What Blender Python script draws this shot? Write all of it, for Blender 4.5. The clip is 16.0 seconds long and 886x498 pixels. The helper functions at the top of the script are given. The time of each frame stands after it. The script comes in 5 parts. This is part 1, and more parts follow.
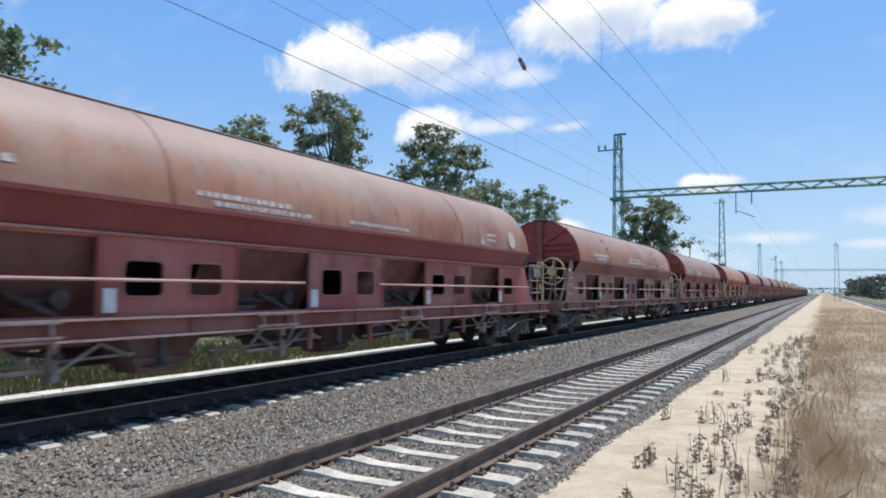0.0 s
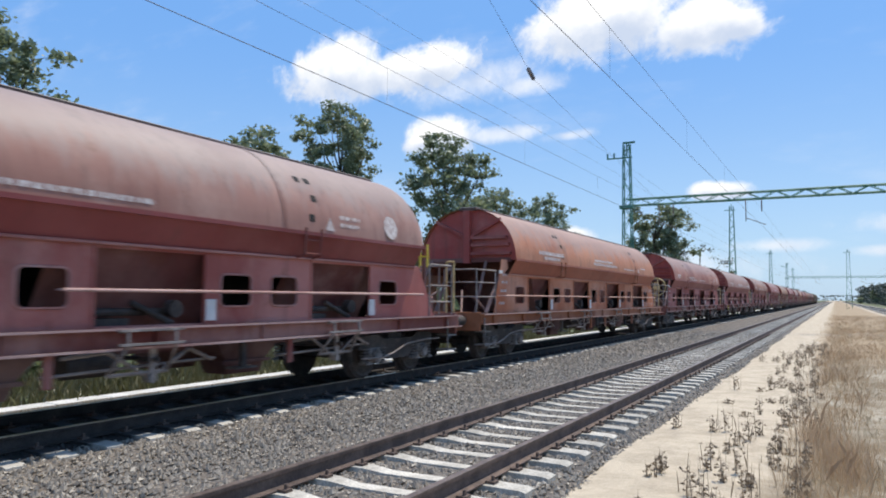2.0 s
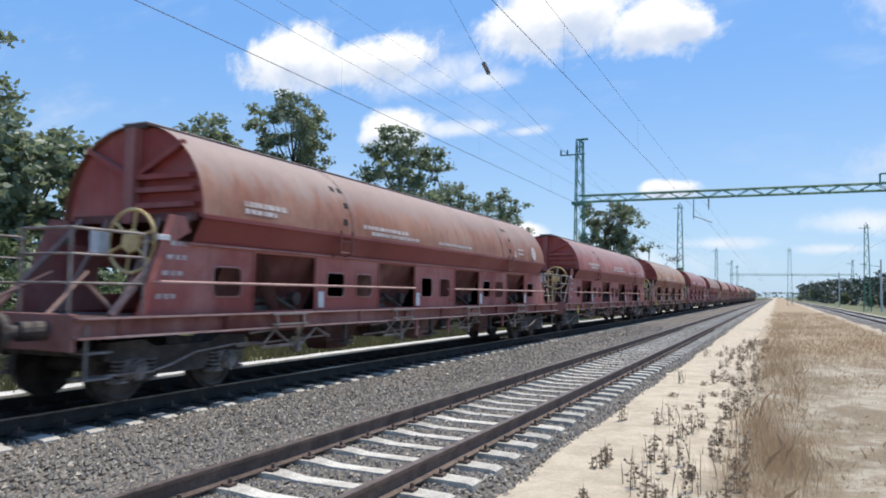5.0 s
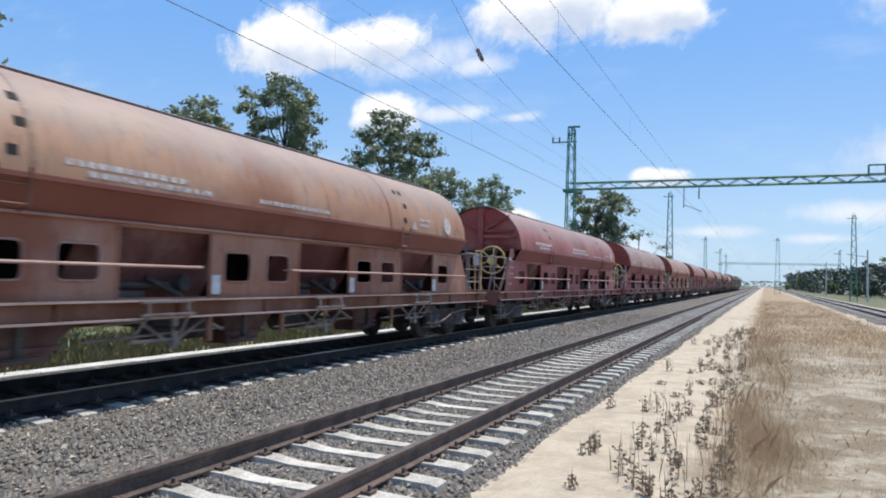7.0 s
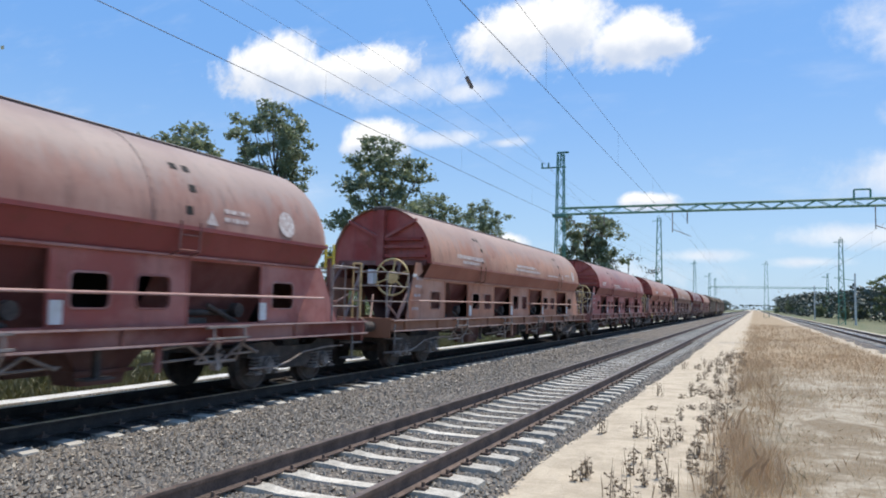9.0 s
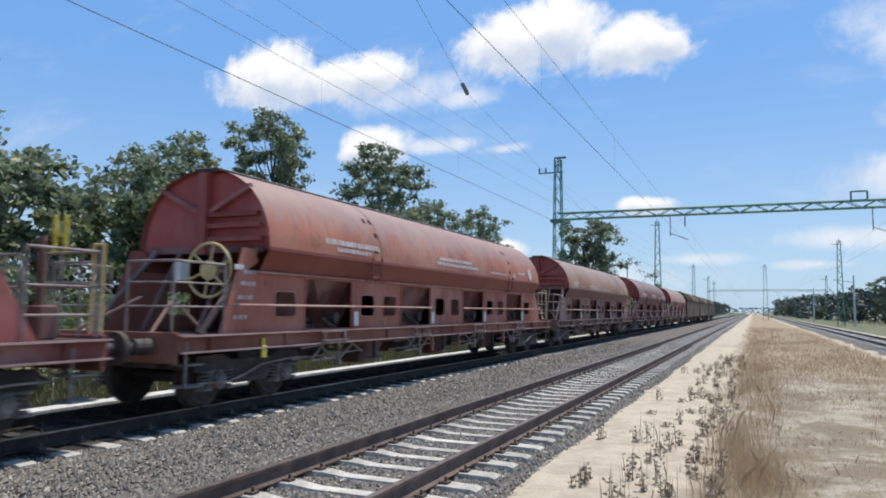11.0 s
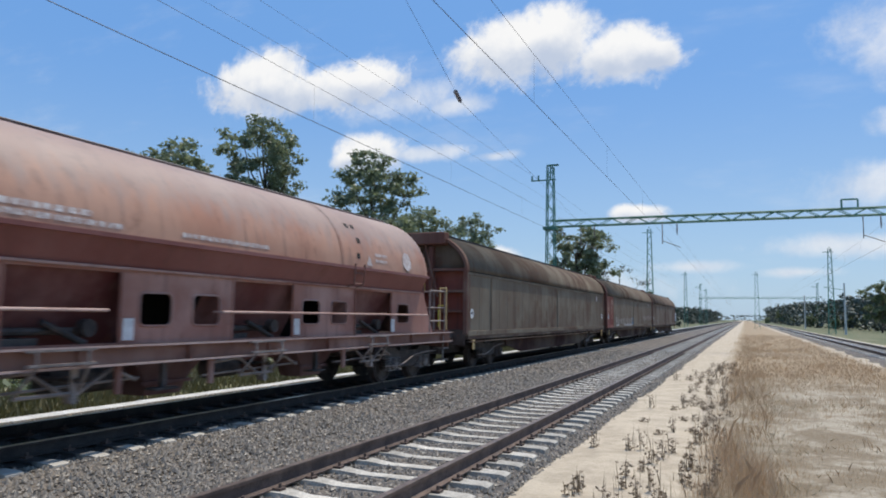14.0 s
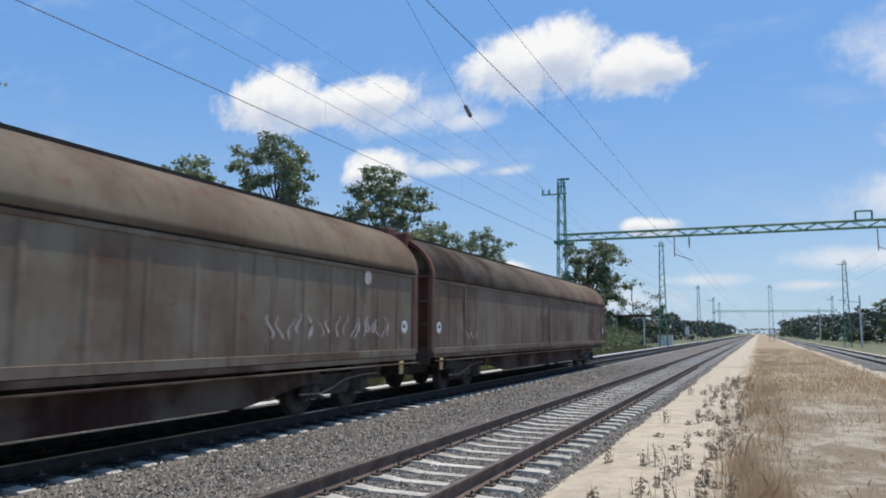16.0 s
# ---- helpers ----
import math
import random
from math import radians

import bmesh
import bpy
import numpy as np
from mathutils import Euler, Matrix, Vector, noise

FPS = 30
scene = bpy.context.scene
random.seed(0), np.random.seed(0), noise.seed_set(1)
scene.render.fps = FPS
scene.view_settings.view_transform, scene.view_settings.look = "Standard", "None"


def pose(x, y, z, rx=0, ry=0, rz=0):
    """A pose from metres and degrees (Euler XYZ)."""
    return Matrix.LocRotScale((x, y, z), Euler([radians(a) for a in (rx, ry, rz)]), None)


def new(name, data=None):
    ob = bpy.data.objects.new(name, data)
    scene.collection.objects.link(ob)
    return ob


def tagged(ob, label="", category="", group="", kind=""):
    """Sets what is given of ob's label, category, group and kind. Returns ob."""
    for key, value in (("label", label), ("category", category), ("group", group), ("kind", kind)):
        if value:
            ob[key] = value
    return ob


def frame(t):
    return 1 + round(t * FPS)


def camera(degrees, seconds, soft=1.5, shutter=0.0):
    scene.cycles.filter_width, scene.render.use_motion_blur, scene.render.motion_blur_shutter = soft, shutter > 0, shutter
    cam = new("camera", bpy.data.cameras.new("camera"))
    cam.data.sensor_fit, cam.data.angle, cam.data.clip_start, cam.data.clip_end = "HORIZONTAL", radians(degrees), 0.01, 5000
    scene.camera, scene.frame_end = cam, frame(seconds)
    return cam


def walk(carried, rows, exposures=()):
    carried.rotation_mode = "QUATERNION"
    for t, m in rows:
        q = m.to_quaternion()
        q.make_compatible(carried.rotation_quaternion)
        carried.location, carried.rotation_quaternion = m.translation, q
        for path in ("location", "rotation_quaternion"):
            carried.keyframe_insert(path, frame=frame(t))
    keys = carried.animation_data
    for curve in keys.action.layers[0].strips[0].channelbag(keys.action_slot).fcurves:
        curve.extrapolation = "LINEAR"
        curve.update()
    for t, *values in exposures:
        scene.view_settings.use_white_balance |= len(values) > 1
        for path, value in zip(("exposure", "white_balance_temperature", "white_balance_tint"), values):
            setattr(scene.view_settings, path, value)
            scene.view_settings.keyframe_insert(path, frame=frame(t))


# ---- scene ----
cam = camera(63.0, 16.0, soft=1.9, shutter=0.1)
EYE = 1.62
# seconds, x, y, z over the eye's height, yaw, pitch, roll
PATH = [
    (0.0, -0.042, 0.077, -0.049, 27.704, 3.207, -0.49),
    (0.5, -0.026, 0.029, -0.034, 28.574, 4.531, 0.369),
    (1.0, -0.032, 0.062, -0.046, 28.753, 4.144, -0.133),
    (1.5, -0.019, 0.059, -0.045, 29.076, 3.98, 0.565),
    (2.0, -0.024, 0.0, -0.035, 28.429, 3.875, -0.307),
    (2.5, -0.025, 0.015, -0.043, 27.101, 3.825, -0.757),
    (3.0, -0.021, 0.037, -0.038, 26.701, 3.498, -0.266),
    (3.5, -0.01, -0.006, -0.026, 26.394, 4.037, -0.19),
    (4.0, -0.017, 0.039, -0.042, 25.894, 4.215, -0.496),
    (6.5, -0.001, 0.029, -0.042, 23.637, 2.019, -1.005),
    (7.0, -0.016, -0.023, -0.02, 23.954, 2.264, -1.477),
    (7.5, -0.018, 0.008, -0.02, 23.958, 3.902, -1.032),
    (8.0, -0.014, -0.011, -0.015, 23.451, 4.015, -1.385),
    (8.5, -0.007, -0.06, -0.001, 23.1, 4.222, -1.199),
    (9.0, -0.005, -0.054, -0.002, 23.196, 4.25, -1.238),
    (11.5, 0.026, -0.034, 0.002, 23.113, 4.955, -0.542),
    (12.0, 0.009, -0.019, -0.001, 23.021, 5.163, -0.631),
    (12.5, 0.02, -0.043, 0.013, 22.675, 5.402, -0.446),
    (13.0, 0.022, -0.049, 0.005, 22.495, 5.482, -0.416),
    (13.5, 0.021, -0.053, 0.009, 22.621, 5.58, -0.524),
    (14.0, 0.008, -0.002, 0.0, 22.561, 5.34, -0.62),
    (14.5, 0.01, -0.049, 0.026, 22.828, 5.619, -0.284),
    (15.0, -0.002, -0.016, 0.016, 23.244, 6.382, -0.23),
    (15.5, -0.002, -0.039, 0.009, 23.46, 6.669, -0.239),
    (16.0, 0.0, 0.0, 0.0, 23.465, 6.501, -0.34),
]
walk(cam, [(t, pose(x, y, EYE + z, 90 + pitch, roll, yaw)) for t, x, y, z, yaw, pitch, roll in PATH],
     [(0.0, 0.39), (4.0, 0.42), (9.0, 0.38), (12.0, 0.25), (14.0, 0.16), (16.0, 0.16)])

# ---- plan: z = 0 is the rail head, y runs along the tracks ----
NEAR_X, FAR_X, RIGHT_X = -3.82, -9.05, 7.4
SPEED, PITCH, FIRST = 25.37, 22.04, 11.1
GROUND = -0.34
TIMES = (0.0, 4.0, 8.0, 12.0, 16.0)

# ---- sky, sun, exposure ----
SUN_DIR = Vector((0.10, 0.40, 0.90)).normalized()
sun_data = bpy.data.lights.new("sun", "SUN")
sun_data.energy, sun_data.angle, sun_data.color = 3.5, radians(0.6), (1.0, 0.93, 0.82)
sun = new("sun", sun_data)
sun.rotation_euler = SUN_DIR.to_track_quat("Z", "Y").to_euler()


def math_node(nt, op, a, b=None, clamp=False):
    n = nt.nodes.new("ShaderNodeMath")
    n.operation, n.use_clamp = op, clamp
    for i, v in enumerate((a, b)):
        if v is None:
            continue
        if isinstance(v, (int, float)):
            n.inputs[i].default_value = v
        else:
            nt.links.new(v, n.inputs[i])
    return n.outputs[0]


def mix(nt, fac, a, b, mode="MIX"):
    n = nt.nodes.new("ShaderNodeMix")
    n.data_type, n.blend_type = "RGBA", mode
    for i, v in ((0, fac), (6, a), (7, b)):
        if isinstance(v, (int, float)):
            n.inputs[i].default_value = v
        elif isinstance(v, tuple):
            n.inputs[i].default_value = (*v[:3], 1)
        else:
            nt.links.new(v, n.inputs[i])
    return n.outputs[2]


def ramp(nt, value, low, high, a=0.0, b=1.0):
    n = nt.nodes.new("ShaderNodeMapRange")
    n.interpolation_type = "SMOOTHSTEP"
    for i, v in ((1, low), (2, high), (3, a), (4, b)):
        n.inputs[i].default_value = v
    nt.links.new(value, n.inputs[0])
    return n.outputs[0]


def noise_tex(nt, vec, scale, detail=4.0, rough=0.55, distortion=0.0):
    n = nt.nodes.new("ShaderNodeTexNoise")
    n.inputs["Scale"].default_value, n.inputs["Detail"].default_value = scale, detail
    n.inputs["Roughness"].default_value, n.inputs["Distortion"].default_value = rough, distortion
    if vec is not None:
        nt.links.new(vec, n.inputs["Vector"])
    return n.outputs[0]


def make_world():
    """Clear blue sky with fair-weather cumulus clouds, each given as bearing, height, half width, half height in degrees."""
    world = bpy.data.worlds.new("sky")
    scene.world = world
    world.use_nodes = True
    nt = world.node_tree
    nt.nodes.clear()
    sky = nt.nodes.new("ShaderNodeTexSky")
    sky.sky_type, sky.sun_disc = "NISHITA", False
    sky.sun_elevation = math.asin(SUN_DIR.z)
    sky.sun_rotation = math.atan2(SUN_DIR.x, SUN_DIR.y)
    sky.air_density, sky.dust_density, sky.ozone_density = 1.0, 0.6, 2.0
    co = nt.nodes.new("ShaderNodeTexCoord").outputs["Generated"]
    sep = nt.nodes.new("ShaderNodeSeparateXYZ")
    nt.links.new(co, sep.inputs[0])
    ahead = math_node(nt, "MAXIMUM", sep.outputs[1], 0.05)
    flat = nt.nodes.new("ShaderNodeCombineXYZ")
    nt.links.new(math_node(nt, "DIVIDE", sep.outputs[0], ahead), flat.inputs[0])
    nt.links.new(math_node(nt, "DIVIDE", sep.outputs[2], ahead), flat.inputs[1])
    clouds = [
        (-37.2, 17.6, 4.6, 2.6), (-33.0, 17.2, 4.5, 2.1), (-28.4, 18.2, 3.2, 2.0), (-26.0, 16.9, 4.8, 1.4), (-21.8, 16.6, 2.6, 0.8),
        (-17.6, 20.6, 4.8, 2.8), (-13.6, 21.4, 3.6, 3.2), (-8.4, 20.0, 4.6, 2.3), (-5.8, 19.8, 2.0, 1.5),
        (-28.6, 12.6, 3.0, 1.9), (-30.2, 12.1, 1.6, 1.0), (-24.5, 12.8, 5.2, 0.55), (-18.6, 12.7, 1.8, 0.45),
        (-7.6, 8.0, 2.6, 0.8), (-3.6, 3.9, 3.0, 0.45), (3.5, 3.4, 2.2, 0.35), (9.5, 9.2, 4.4, 1.5), (11.5, 13.2, 3.0, 0.9), (11.2, 19.0, 4.5, 2.4),
        (-18.8, 4.6, 2.4, 1.0), (-14.0, 2.4, 9.0, 1.2), (8.0, 5.2, 6.0, 0.7), (-10.5, 26.8, 7.0, 0.6)]
    wisps = {(-18.6, 12.7), (-24.5, 12.8), (-21.8, 16.6), (9.5, 9.2), (11.5, 13.2), (11.2, 19.0), (-10.5, 26.8), (-3.6, 3.9), (3.5, 3.4), (-26.0, 16.9), (-14.0, 2.4), (8.0, 5.2)}
    field, shade, thin = None, None, None
    for az, el, wide, high in clouds:
        u, v = math.tan(radians(az)), math.tan(radians(el)) / math.cos(radians(az))
        ku = math.cos(radians(az)) ** 2 / radians(wide)
        kv = math.cos(radians(el)) ** 2 * math.cos(radians(az)) / radians(high)
        n = nt.nodes.new("ShaderNodeVectorMath")
        n.operation = "MULTIPLY_ADD"
        n.inputs[1].default_value, n.inputs[2].default_value = (ku, kv, 0), (-u * ku, -v * kv, 0)
        nt.links.new(flat.outputs[0], n.inputs[0])
        ln = nt.nodes.new("ShaderNodeVectorMath")
        ln.operation = "LENGTH"
        nt.links.new(n.outputs[0], ln.inputs[0])
        if (az, el) in wisps:
            thin = ln.outputs[1] if thin is None else math_node(nt, "MINIMUM", thin, ln.outputs[1])
            continue
        field = ln.outputs[1] if field is None else math_node(nt, "MINIMUM", field, ln.outputs[1])
        part_y = nt.nodes.new("ShaderNodeSeparateXYZ")
        nt.links.new(n.outputs[0], part_y.inputs[0])
        weight = math_node(nt, "MULTIPLY", ramp(nt, ln.outputs[1], 0.2, 1.3, 1.0, 0.0), part_y.outputs[1])
        shade = weight if shade is None else math_node(nt, "ADD", shade, weight)
    warp = math_node(nt, "ADD", math_node(nt, "MULTIPLY", noise_tex(nt, flat.outputs[0], 13.0, 9.0, 0.62, 0.3), 0.75), math_node(nt, "MULTIPLY", noise_tex(nt, flat.outputs[0], 46.0, 6.0, 0.65), 0.25))
    field = math_node(nt, "ADD", field, math_node(nt, "MULTIPLY", math_node(nt, "SUBTRACT", warp, 0.5), 2.1))
    thin = math_node(nt, "ADD", thin, math_node(nt, "MULTIPLY", math_node(nt, "SUBTRACT", warp, 0.5), 3.0))
    wispy = ramp(nt, thin, 0.1, 1.5, 0.75, 0.0)
    cover = ramp(nt, field, 0.55, 1.12, 1.0, 0.0)
    # thin high veil
    stretch = nt.nodes.new("ShaderNodeMapping")
    stretch.inputs["Scale"].default_value = (2.0, 6.0, 1.0)
    nt.links.new(flat.outputs[0], stretch.inputs[0])
    veil = ramp(nt, noise_tex(nt, stretch.outputs[0], 1.6, 6.0, 0.6), 0.50, 0.85, 0.0, 0.35)
    lit = ramp(nt, math_node(nt, "ADD", shade, math_node(nt, "MULTIPLY", math_node(nt, "SUBTRACT", noise_tex(nt, flat.outputs[0], 22.0, 5.0), 0.5), 1.2)), -0.62, 0.42)
    body = mix(nt, lit, (5.6, 6.4, 7.9), (9.9, 9.9, 9.9))
    # horizon brightening is in the sky model; the film's sky is a little less saturated
    height = ramp(nt, sep.outputs[2], -0.02, 0.36)
    base = mix(nt, 0.72, sky.outputs[0], mix(nt, height, (4.3, 6.5, 9.0), (1.75, 4.3, 9.2)))
    both = mix(nt, math_node(nt, "MAXIMUM", math_node(nt, "MAXIMUM", cover, wispy), veil), base, body)
    back = nt.nodes.new("ShaderNodeBackground")
    back.inputs["Strength"].default_value = 0.085
    nt.links.new(both, back.inputs[0])
    out = nt.nodes.new("ShaderNodeOutputWorld")
    nt.links.new(back.outputs[0], out.inputs[0])


make_world()


# ---- materials ----
def material(name):
    m = bpy.data.materials.new(name)
    m.use_nodes = True
    nt = m.node_tree
    nt.nodes.clear()
    bsdf = nt.nodes.new("ShaderNodeBsdfPrincipled")
    out = nt.nodes.new("ShaderNodeOutputMaterial")
    nt.links.new(bsdf.outputs[0], out.inputs[0])
    co = nt.nodes.new("ShaderNodeTexCoord").outputs["Object"]
    return m, nt, bsdf, co


def bump(nt, bsdf, height, strength, distance):
    b = nt.nodes.new("ShaderNodeBump")
    b.inputs["Strength"].default_value, b.inputs["Distance"].default_value = strength, distance
    nt.links.new(height, b.inputs["Height"])
    nt.links.new(b.outputs[0], bsdf.inputs["Normal"])


def surface(name, a, b, coarse=1.5, fine=25.0, rough=0.7, metal=0.0, relief=0.25, depth=0.01, grain=0.35, vary=0.0):
    """A worn surface: two colours in stains, a fine grain over them, relief, and a spread from object to object."""
    m, nt, bsdf, co = material(name)
    stains = ramp(nt, noise_tex(nt, co, coarse, 5.0, 0.6), 0.36, 0.66)
    colour = mix(nt, stains, a, b)
    fine_n = noise_tex(nt, co, fine, 4.0, 0.65)
    colour = mix(nt, grain, colour, mix(nt, ramp(nt, fine_n, 0.3, 0.7), (0.25, 0.25, 0.25), (1.0, 1.0, 1.0)), "OVERLAY")
    if vary:
        info = nt.nodes.new("ShaderNodeObjectInfo")
        gain = math_node(nt, "ADD", math_node(nt, "MULTIPLY", info.outputs["Random"], vary), 1.0 - vary / 2)
        colour = mix(nt, 1.0, colour, gain, "MULTIPLY")
    nt.links.new(colour, bsdf.inputs["Base Color"])
    bsdf.inputs["Roughness"].default_value, bsdf.inputs["Metallic"].default_value = rough, metal
    bump(nt, bsdf, fine_n, relief, depth)
    return m


def wagon_paint(name, streak=0.5, dull=0.6, chalk=(0.42, 0.30, 0.235), chalky=0.5, upward_grey=0.0, shine=0.35):
    """Faded oxide paint: the wagon's own colour, bleached patches, dark vertical streaks and road dirt."""
    m, nt, bsdf, co = material(name)
    info = nt.nodes.new("ShaderNodeObjectInfo")
    shift = nt.nodes.new("ShaderNodeVectorMath")
    shift.operation = "MULTIPLY_ADD"
    shift.inputs[1].default_value = (37.0, 53.0, 0.0)
    nt.links.new(info.outputs["Random"], shift.inputs[0])
    nt.links.new(co, shift.inputs[2])
    vec = shift.outputs[0]
    own = info.outputs["Color"]
    faded = mix(nt, chalky, own, chalk)
    deep = mix(nt, 1.0, own, (0.66, 0.52, 0.50), "MULTIPLY")
    colour = mix(nt, ramp(nt, noise_tex(nt, vec, 0.55, 6.0, 0.6), 0.38, 0.64), deep, faded)
    colour = mix(nt, ramp(nt, noise_tex(nt, vec, 0.23, 4.0, 0.5), 0.35, 0.6, 0.0, 0.6), colour, own)
    tall = nt.nodes.new("ShaderNodeMapping")
    tall.inputs["Scale"].default_value = (2.2, 2.2, 0.12)
    nt.links.new(vec, tall.inputs[0])
    lines = ramp(nt, noise_tex(nt, tall.outputs[0], 2.4, 6.0, 0.7), 0.49, 0.74)
    colour = mix(nt, math_node(nt, "MULTIPLY", lines, streak), colour, (0.10, 0.055, 0.045))
    rust = ramp(nt, noise_tex(nt, vec, 2.3, 8.0, 0.7), 0.56, 0.70)
    colour = mix(nt, math_node(nt, "MULTIPLY", rust, 0.45), colour, (0.17, 0.062, 0.03))
    if upward_grey:
        # grey over the parts that face upwards, with a streaky edge
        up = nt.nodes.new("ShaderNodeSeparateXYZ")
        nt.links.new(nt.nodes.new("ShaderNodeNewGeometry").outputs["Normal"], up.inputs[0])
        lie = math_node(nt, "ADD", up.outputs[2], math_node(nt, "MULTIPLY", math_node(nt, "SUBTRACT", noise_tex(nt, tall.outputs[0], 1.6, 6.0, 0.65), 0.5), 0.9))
        colour = mix(nt, ramp(nt, lie, 0.22, 0.62, 0.0, upward_grey), colour, (0.31, 0.268, 0.245))
    grit = noise_tex(nt, vec, 60.0, 3.0)
    colour = mix(nt, 0.2, colour, mix(nt, grit, (0.3, 0.3, 0.3), (0.75, 0.75, 0.75)), "OVERLAY")
    nt.links.new(colour, bsdf.inputs["Base Color"])
    bsdf.inputs["Roughness"].default_value = dull
    bsdf.inputs["Specular IOR Level"].default_value = shine
    bump(nt, bsdf, noise_tex(nt, vec, 7.0, 6.0, 0.6), 0.12, 0.02)
    return m


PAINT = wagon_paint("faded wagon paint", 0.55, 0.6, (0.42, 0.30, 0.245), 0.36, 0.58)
# dark red for the chute, with the roof edge's shade in the colour
SHADED_PAINT = wagon_paint("dark red paint in the lee of the roof edge", 0.3, 0.5, (0.2, 0.11, 0.09), 0.25)
PANEL_PAINT = wagon_paint("dusty wagon panel paint", 0.35, 0.8, (0.55, 0.36, 0.30), 0.43)
DARK_STEEL = surface("sooty underframe steel", (0.034, 0.026, 0.022), (0.10, 0.077, 0.064), 2.5, 30, 0.75, 0.0, 0.3)
GREY_STEEL = surface("dusty grey steel", (0.19, 0.15, 0.13), (0.34, 0.28, 0.245), 3, 40, 0.6)
BOX_STEEL = surface("dusty cast steel", (0.10, 0.083, 0.072), (0.25, 0.21, 0.185), 6, 40, 0.65)
STEP_STEEL = surface("worn grey step steel", (0.14, 0.12, 0.11), (0.26, 0.23, 0.21), 5, 50, 0.5)
RUST_RAIL = surface("rusty rail side", (0.085, 0.056, 0.043), (0.15, 0.10, 0.075), 3, 45, 0.8)
RAIL_TOP = surface("polished rail head", (0.55, 0.53, 0.5), (0.7, 0.68, 0.66), 6, 60, 0.28, 1.0, 0.05, 0.002, 0.1)
DULL_TOP = surface("rail head with a film of rust", (0.11, 0.08, 0.065), (0.2, 0.15, 0.12), 6, 60, 0.45, 0.3, 0.05, 0.002, 0.2)
# the far rails' black is the train's shade put into the colour
SHADED_RAIL = surface("oil-black rail side", (0.022, 0.017, 0.014), (0.045, 0.034, 0.028), 3, 45, 0.85)
CONCRETE = surface("weathered sleeper concrete", (0.33, 0.30, 0.25), (0.52, 0.48, 0.41), 3.2, 40, 0.9, 0, 0.35, 0.01, 0.4, 0.35)
PALE_CONCRETE = surface("pale concrete", (0.5, 0.48, 0.44), (0.62, 0.6, 0.56), 1.4, 30, 0.9)
WHITE_PLATE = surface("dirty white enamel", (0.62, 0.6, 0.57), (0.78, 0.77, 0.74), 6, 60, 0.5)
WHITE_MARK = surface("worn white lettering paint", (0.40, 0.30, 0.27), (0.62, 0.56, 0.53), 14, 80, 0.8, 0, 0.0, 0.001, 0.5)
YELLOW = surface("faded yellow paint", (0.58, 0.37, 0.15), (0.78, 0.55, 0.24), 5, 50, 0.6)
BRIGHT_YELLOW = surface("yellow safety paint", (0.65, 0.5, 0.04), (0.72, 0.58, 0.08), 5, 50, 0.5)
GREEN_STEEL = surface("green painted lattice steel", (0.05, 0.16, 0.11), (0.10, 0.25, 0.19), 1.2, 30, 0.6)
CABLE = surface("dark copper wire", (0.05, 0.05, 0.05), (0.09, 0.08, 0.075), 2, 30, 0.6)
PORCELAIN = surface("brown porcelain", (0.08, 0.045, 0.03), (0.14, 0.08, 0.05), 6, 40, 0.25)
BARK = surface("tree bark", (0.07, 0.052, 0.04), (0.16, 0.13, 0.105), 3, 18, 0.95, 0, 0.6, 0.03)
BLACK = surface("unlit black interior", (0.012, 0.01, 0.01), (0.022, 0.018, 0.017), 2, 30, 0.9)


def leaf_material(name, a, b, through_light=0.0, glow_tint=(0.30, 0.34, 0.12)):
    m, nt, bsdf, co = material(name)
    geo = nt.nodes.new("ShaderNodeNewGeometry")
    colour = mix(nt, geo.outputs["Random Per Island"], a, b)
    colour = mix(nt, ramp(nt, noise_tex(nt, co, 0.8, 4.0), 0.35, 0.7), colour, mix(nt, 0.5, a, b))
    nt.links.new(colour, bsdf.inputs["Base Color"])
    bsdf.inputs["Roughness"].default_value = 0.5
    if through_light:
        glow = nt.nodes.new("ShaderNodeBsdfTranslucent")
        nt.links.new(mix(nt, 0.35, colour, glow_tint), glow.inputs[0])
        both = nt.nodes.new("ShaderNodeMixShader")
        both.inputs[0].default_value = through_light
        nt.links.new(bsdf.outputs[0], both.inputs[1])
        nt.links.new(glow.outputs[0], both.inputs[2])
        out = [n for n in nt.nodes if n.type == "OUTPUT_MATERIAL"][0]
        nt.links.new(both.outputs[0], out.inputs[0])
    return m


LEAF_GREY = leaf_material("grey-green leaves", (0.075, 0.108, 0.06), (0.36, 0.40, 0.27), 0.38)
LEAF_DARK = leaf_material("dark green leaves", (0.070, 0.105, 0.052), (0.20, 0.245, 0.13), 0.35)
LEAF_BARE = leaf_material("sparse pale twigs", (0.14, 0.15, 0.11), (0.22, 0.22, 0.17))
# distance haze is put into the colour of the far leaves
FAR_LEAF = leaf_material("hazy far leaves", (0.05, 0.068, 0.05), (0.095, 0.115, 0.085))
DRY_GRASS = leaf_material("dry straw grass", (0.42, 0.285, 0.165), (0.70, 0.51, 0.32), 0.3, (0.5, 0.36, 0.22))
PALE_GRASS = leaf_material("bleached grass", (0.42, 0.33, 0.20), (0.62, 0.52, 0.36), 0.3, (0.5, 0.4, 0.26))
GREEN_GRASS = leaf_material("rough green grass", (0.10, 0.098, 0.045), (0.22, 0.19, 0.105), 0.2)
WEED = leaf_material("dead brown weeds", (0.13, 0.095, 0.065), (0.33, 0.25, 0.165), 0.2, (0.25, 0.18, 0.11))
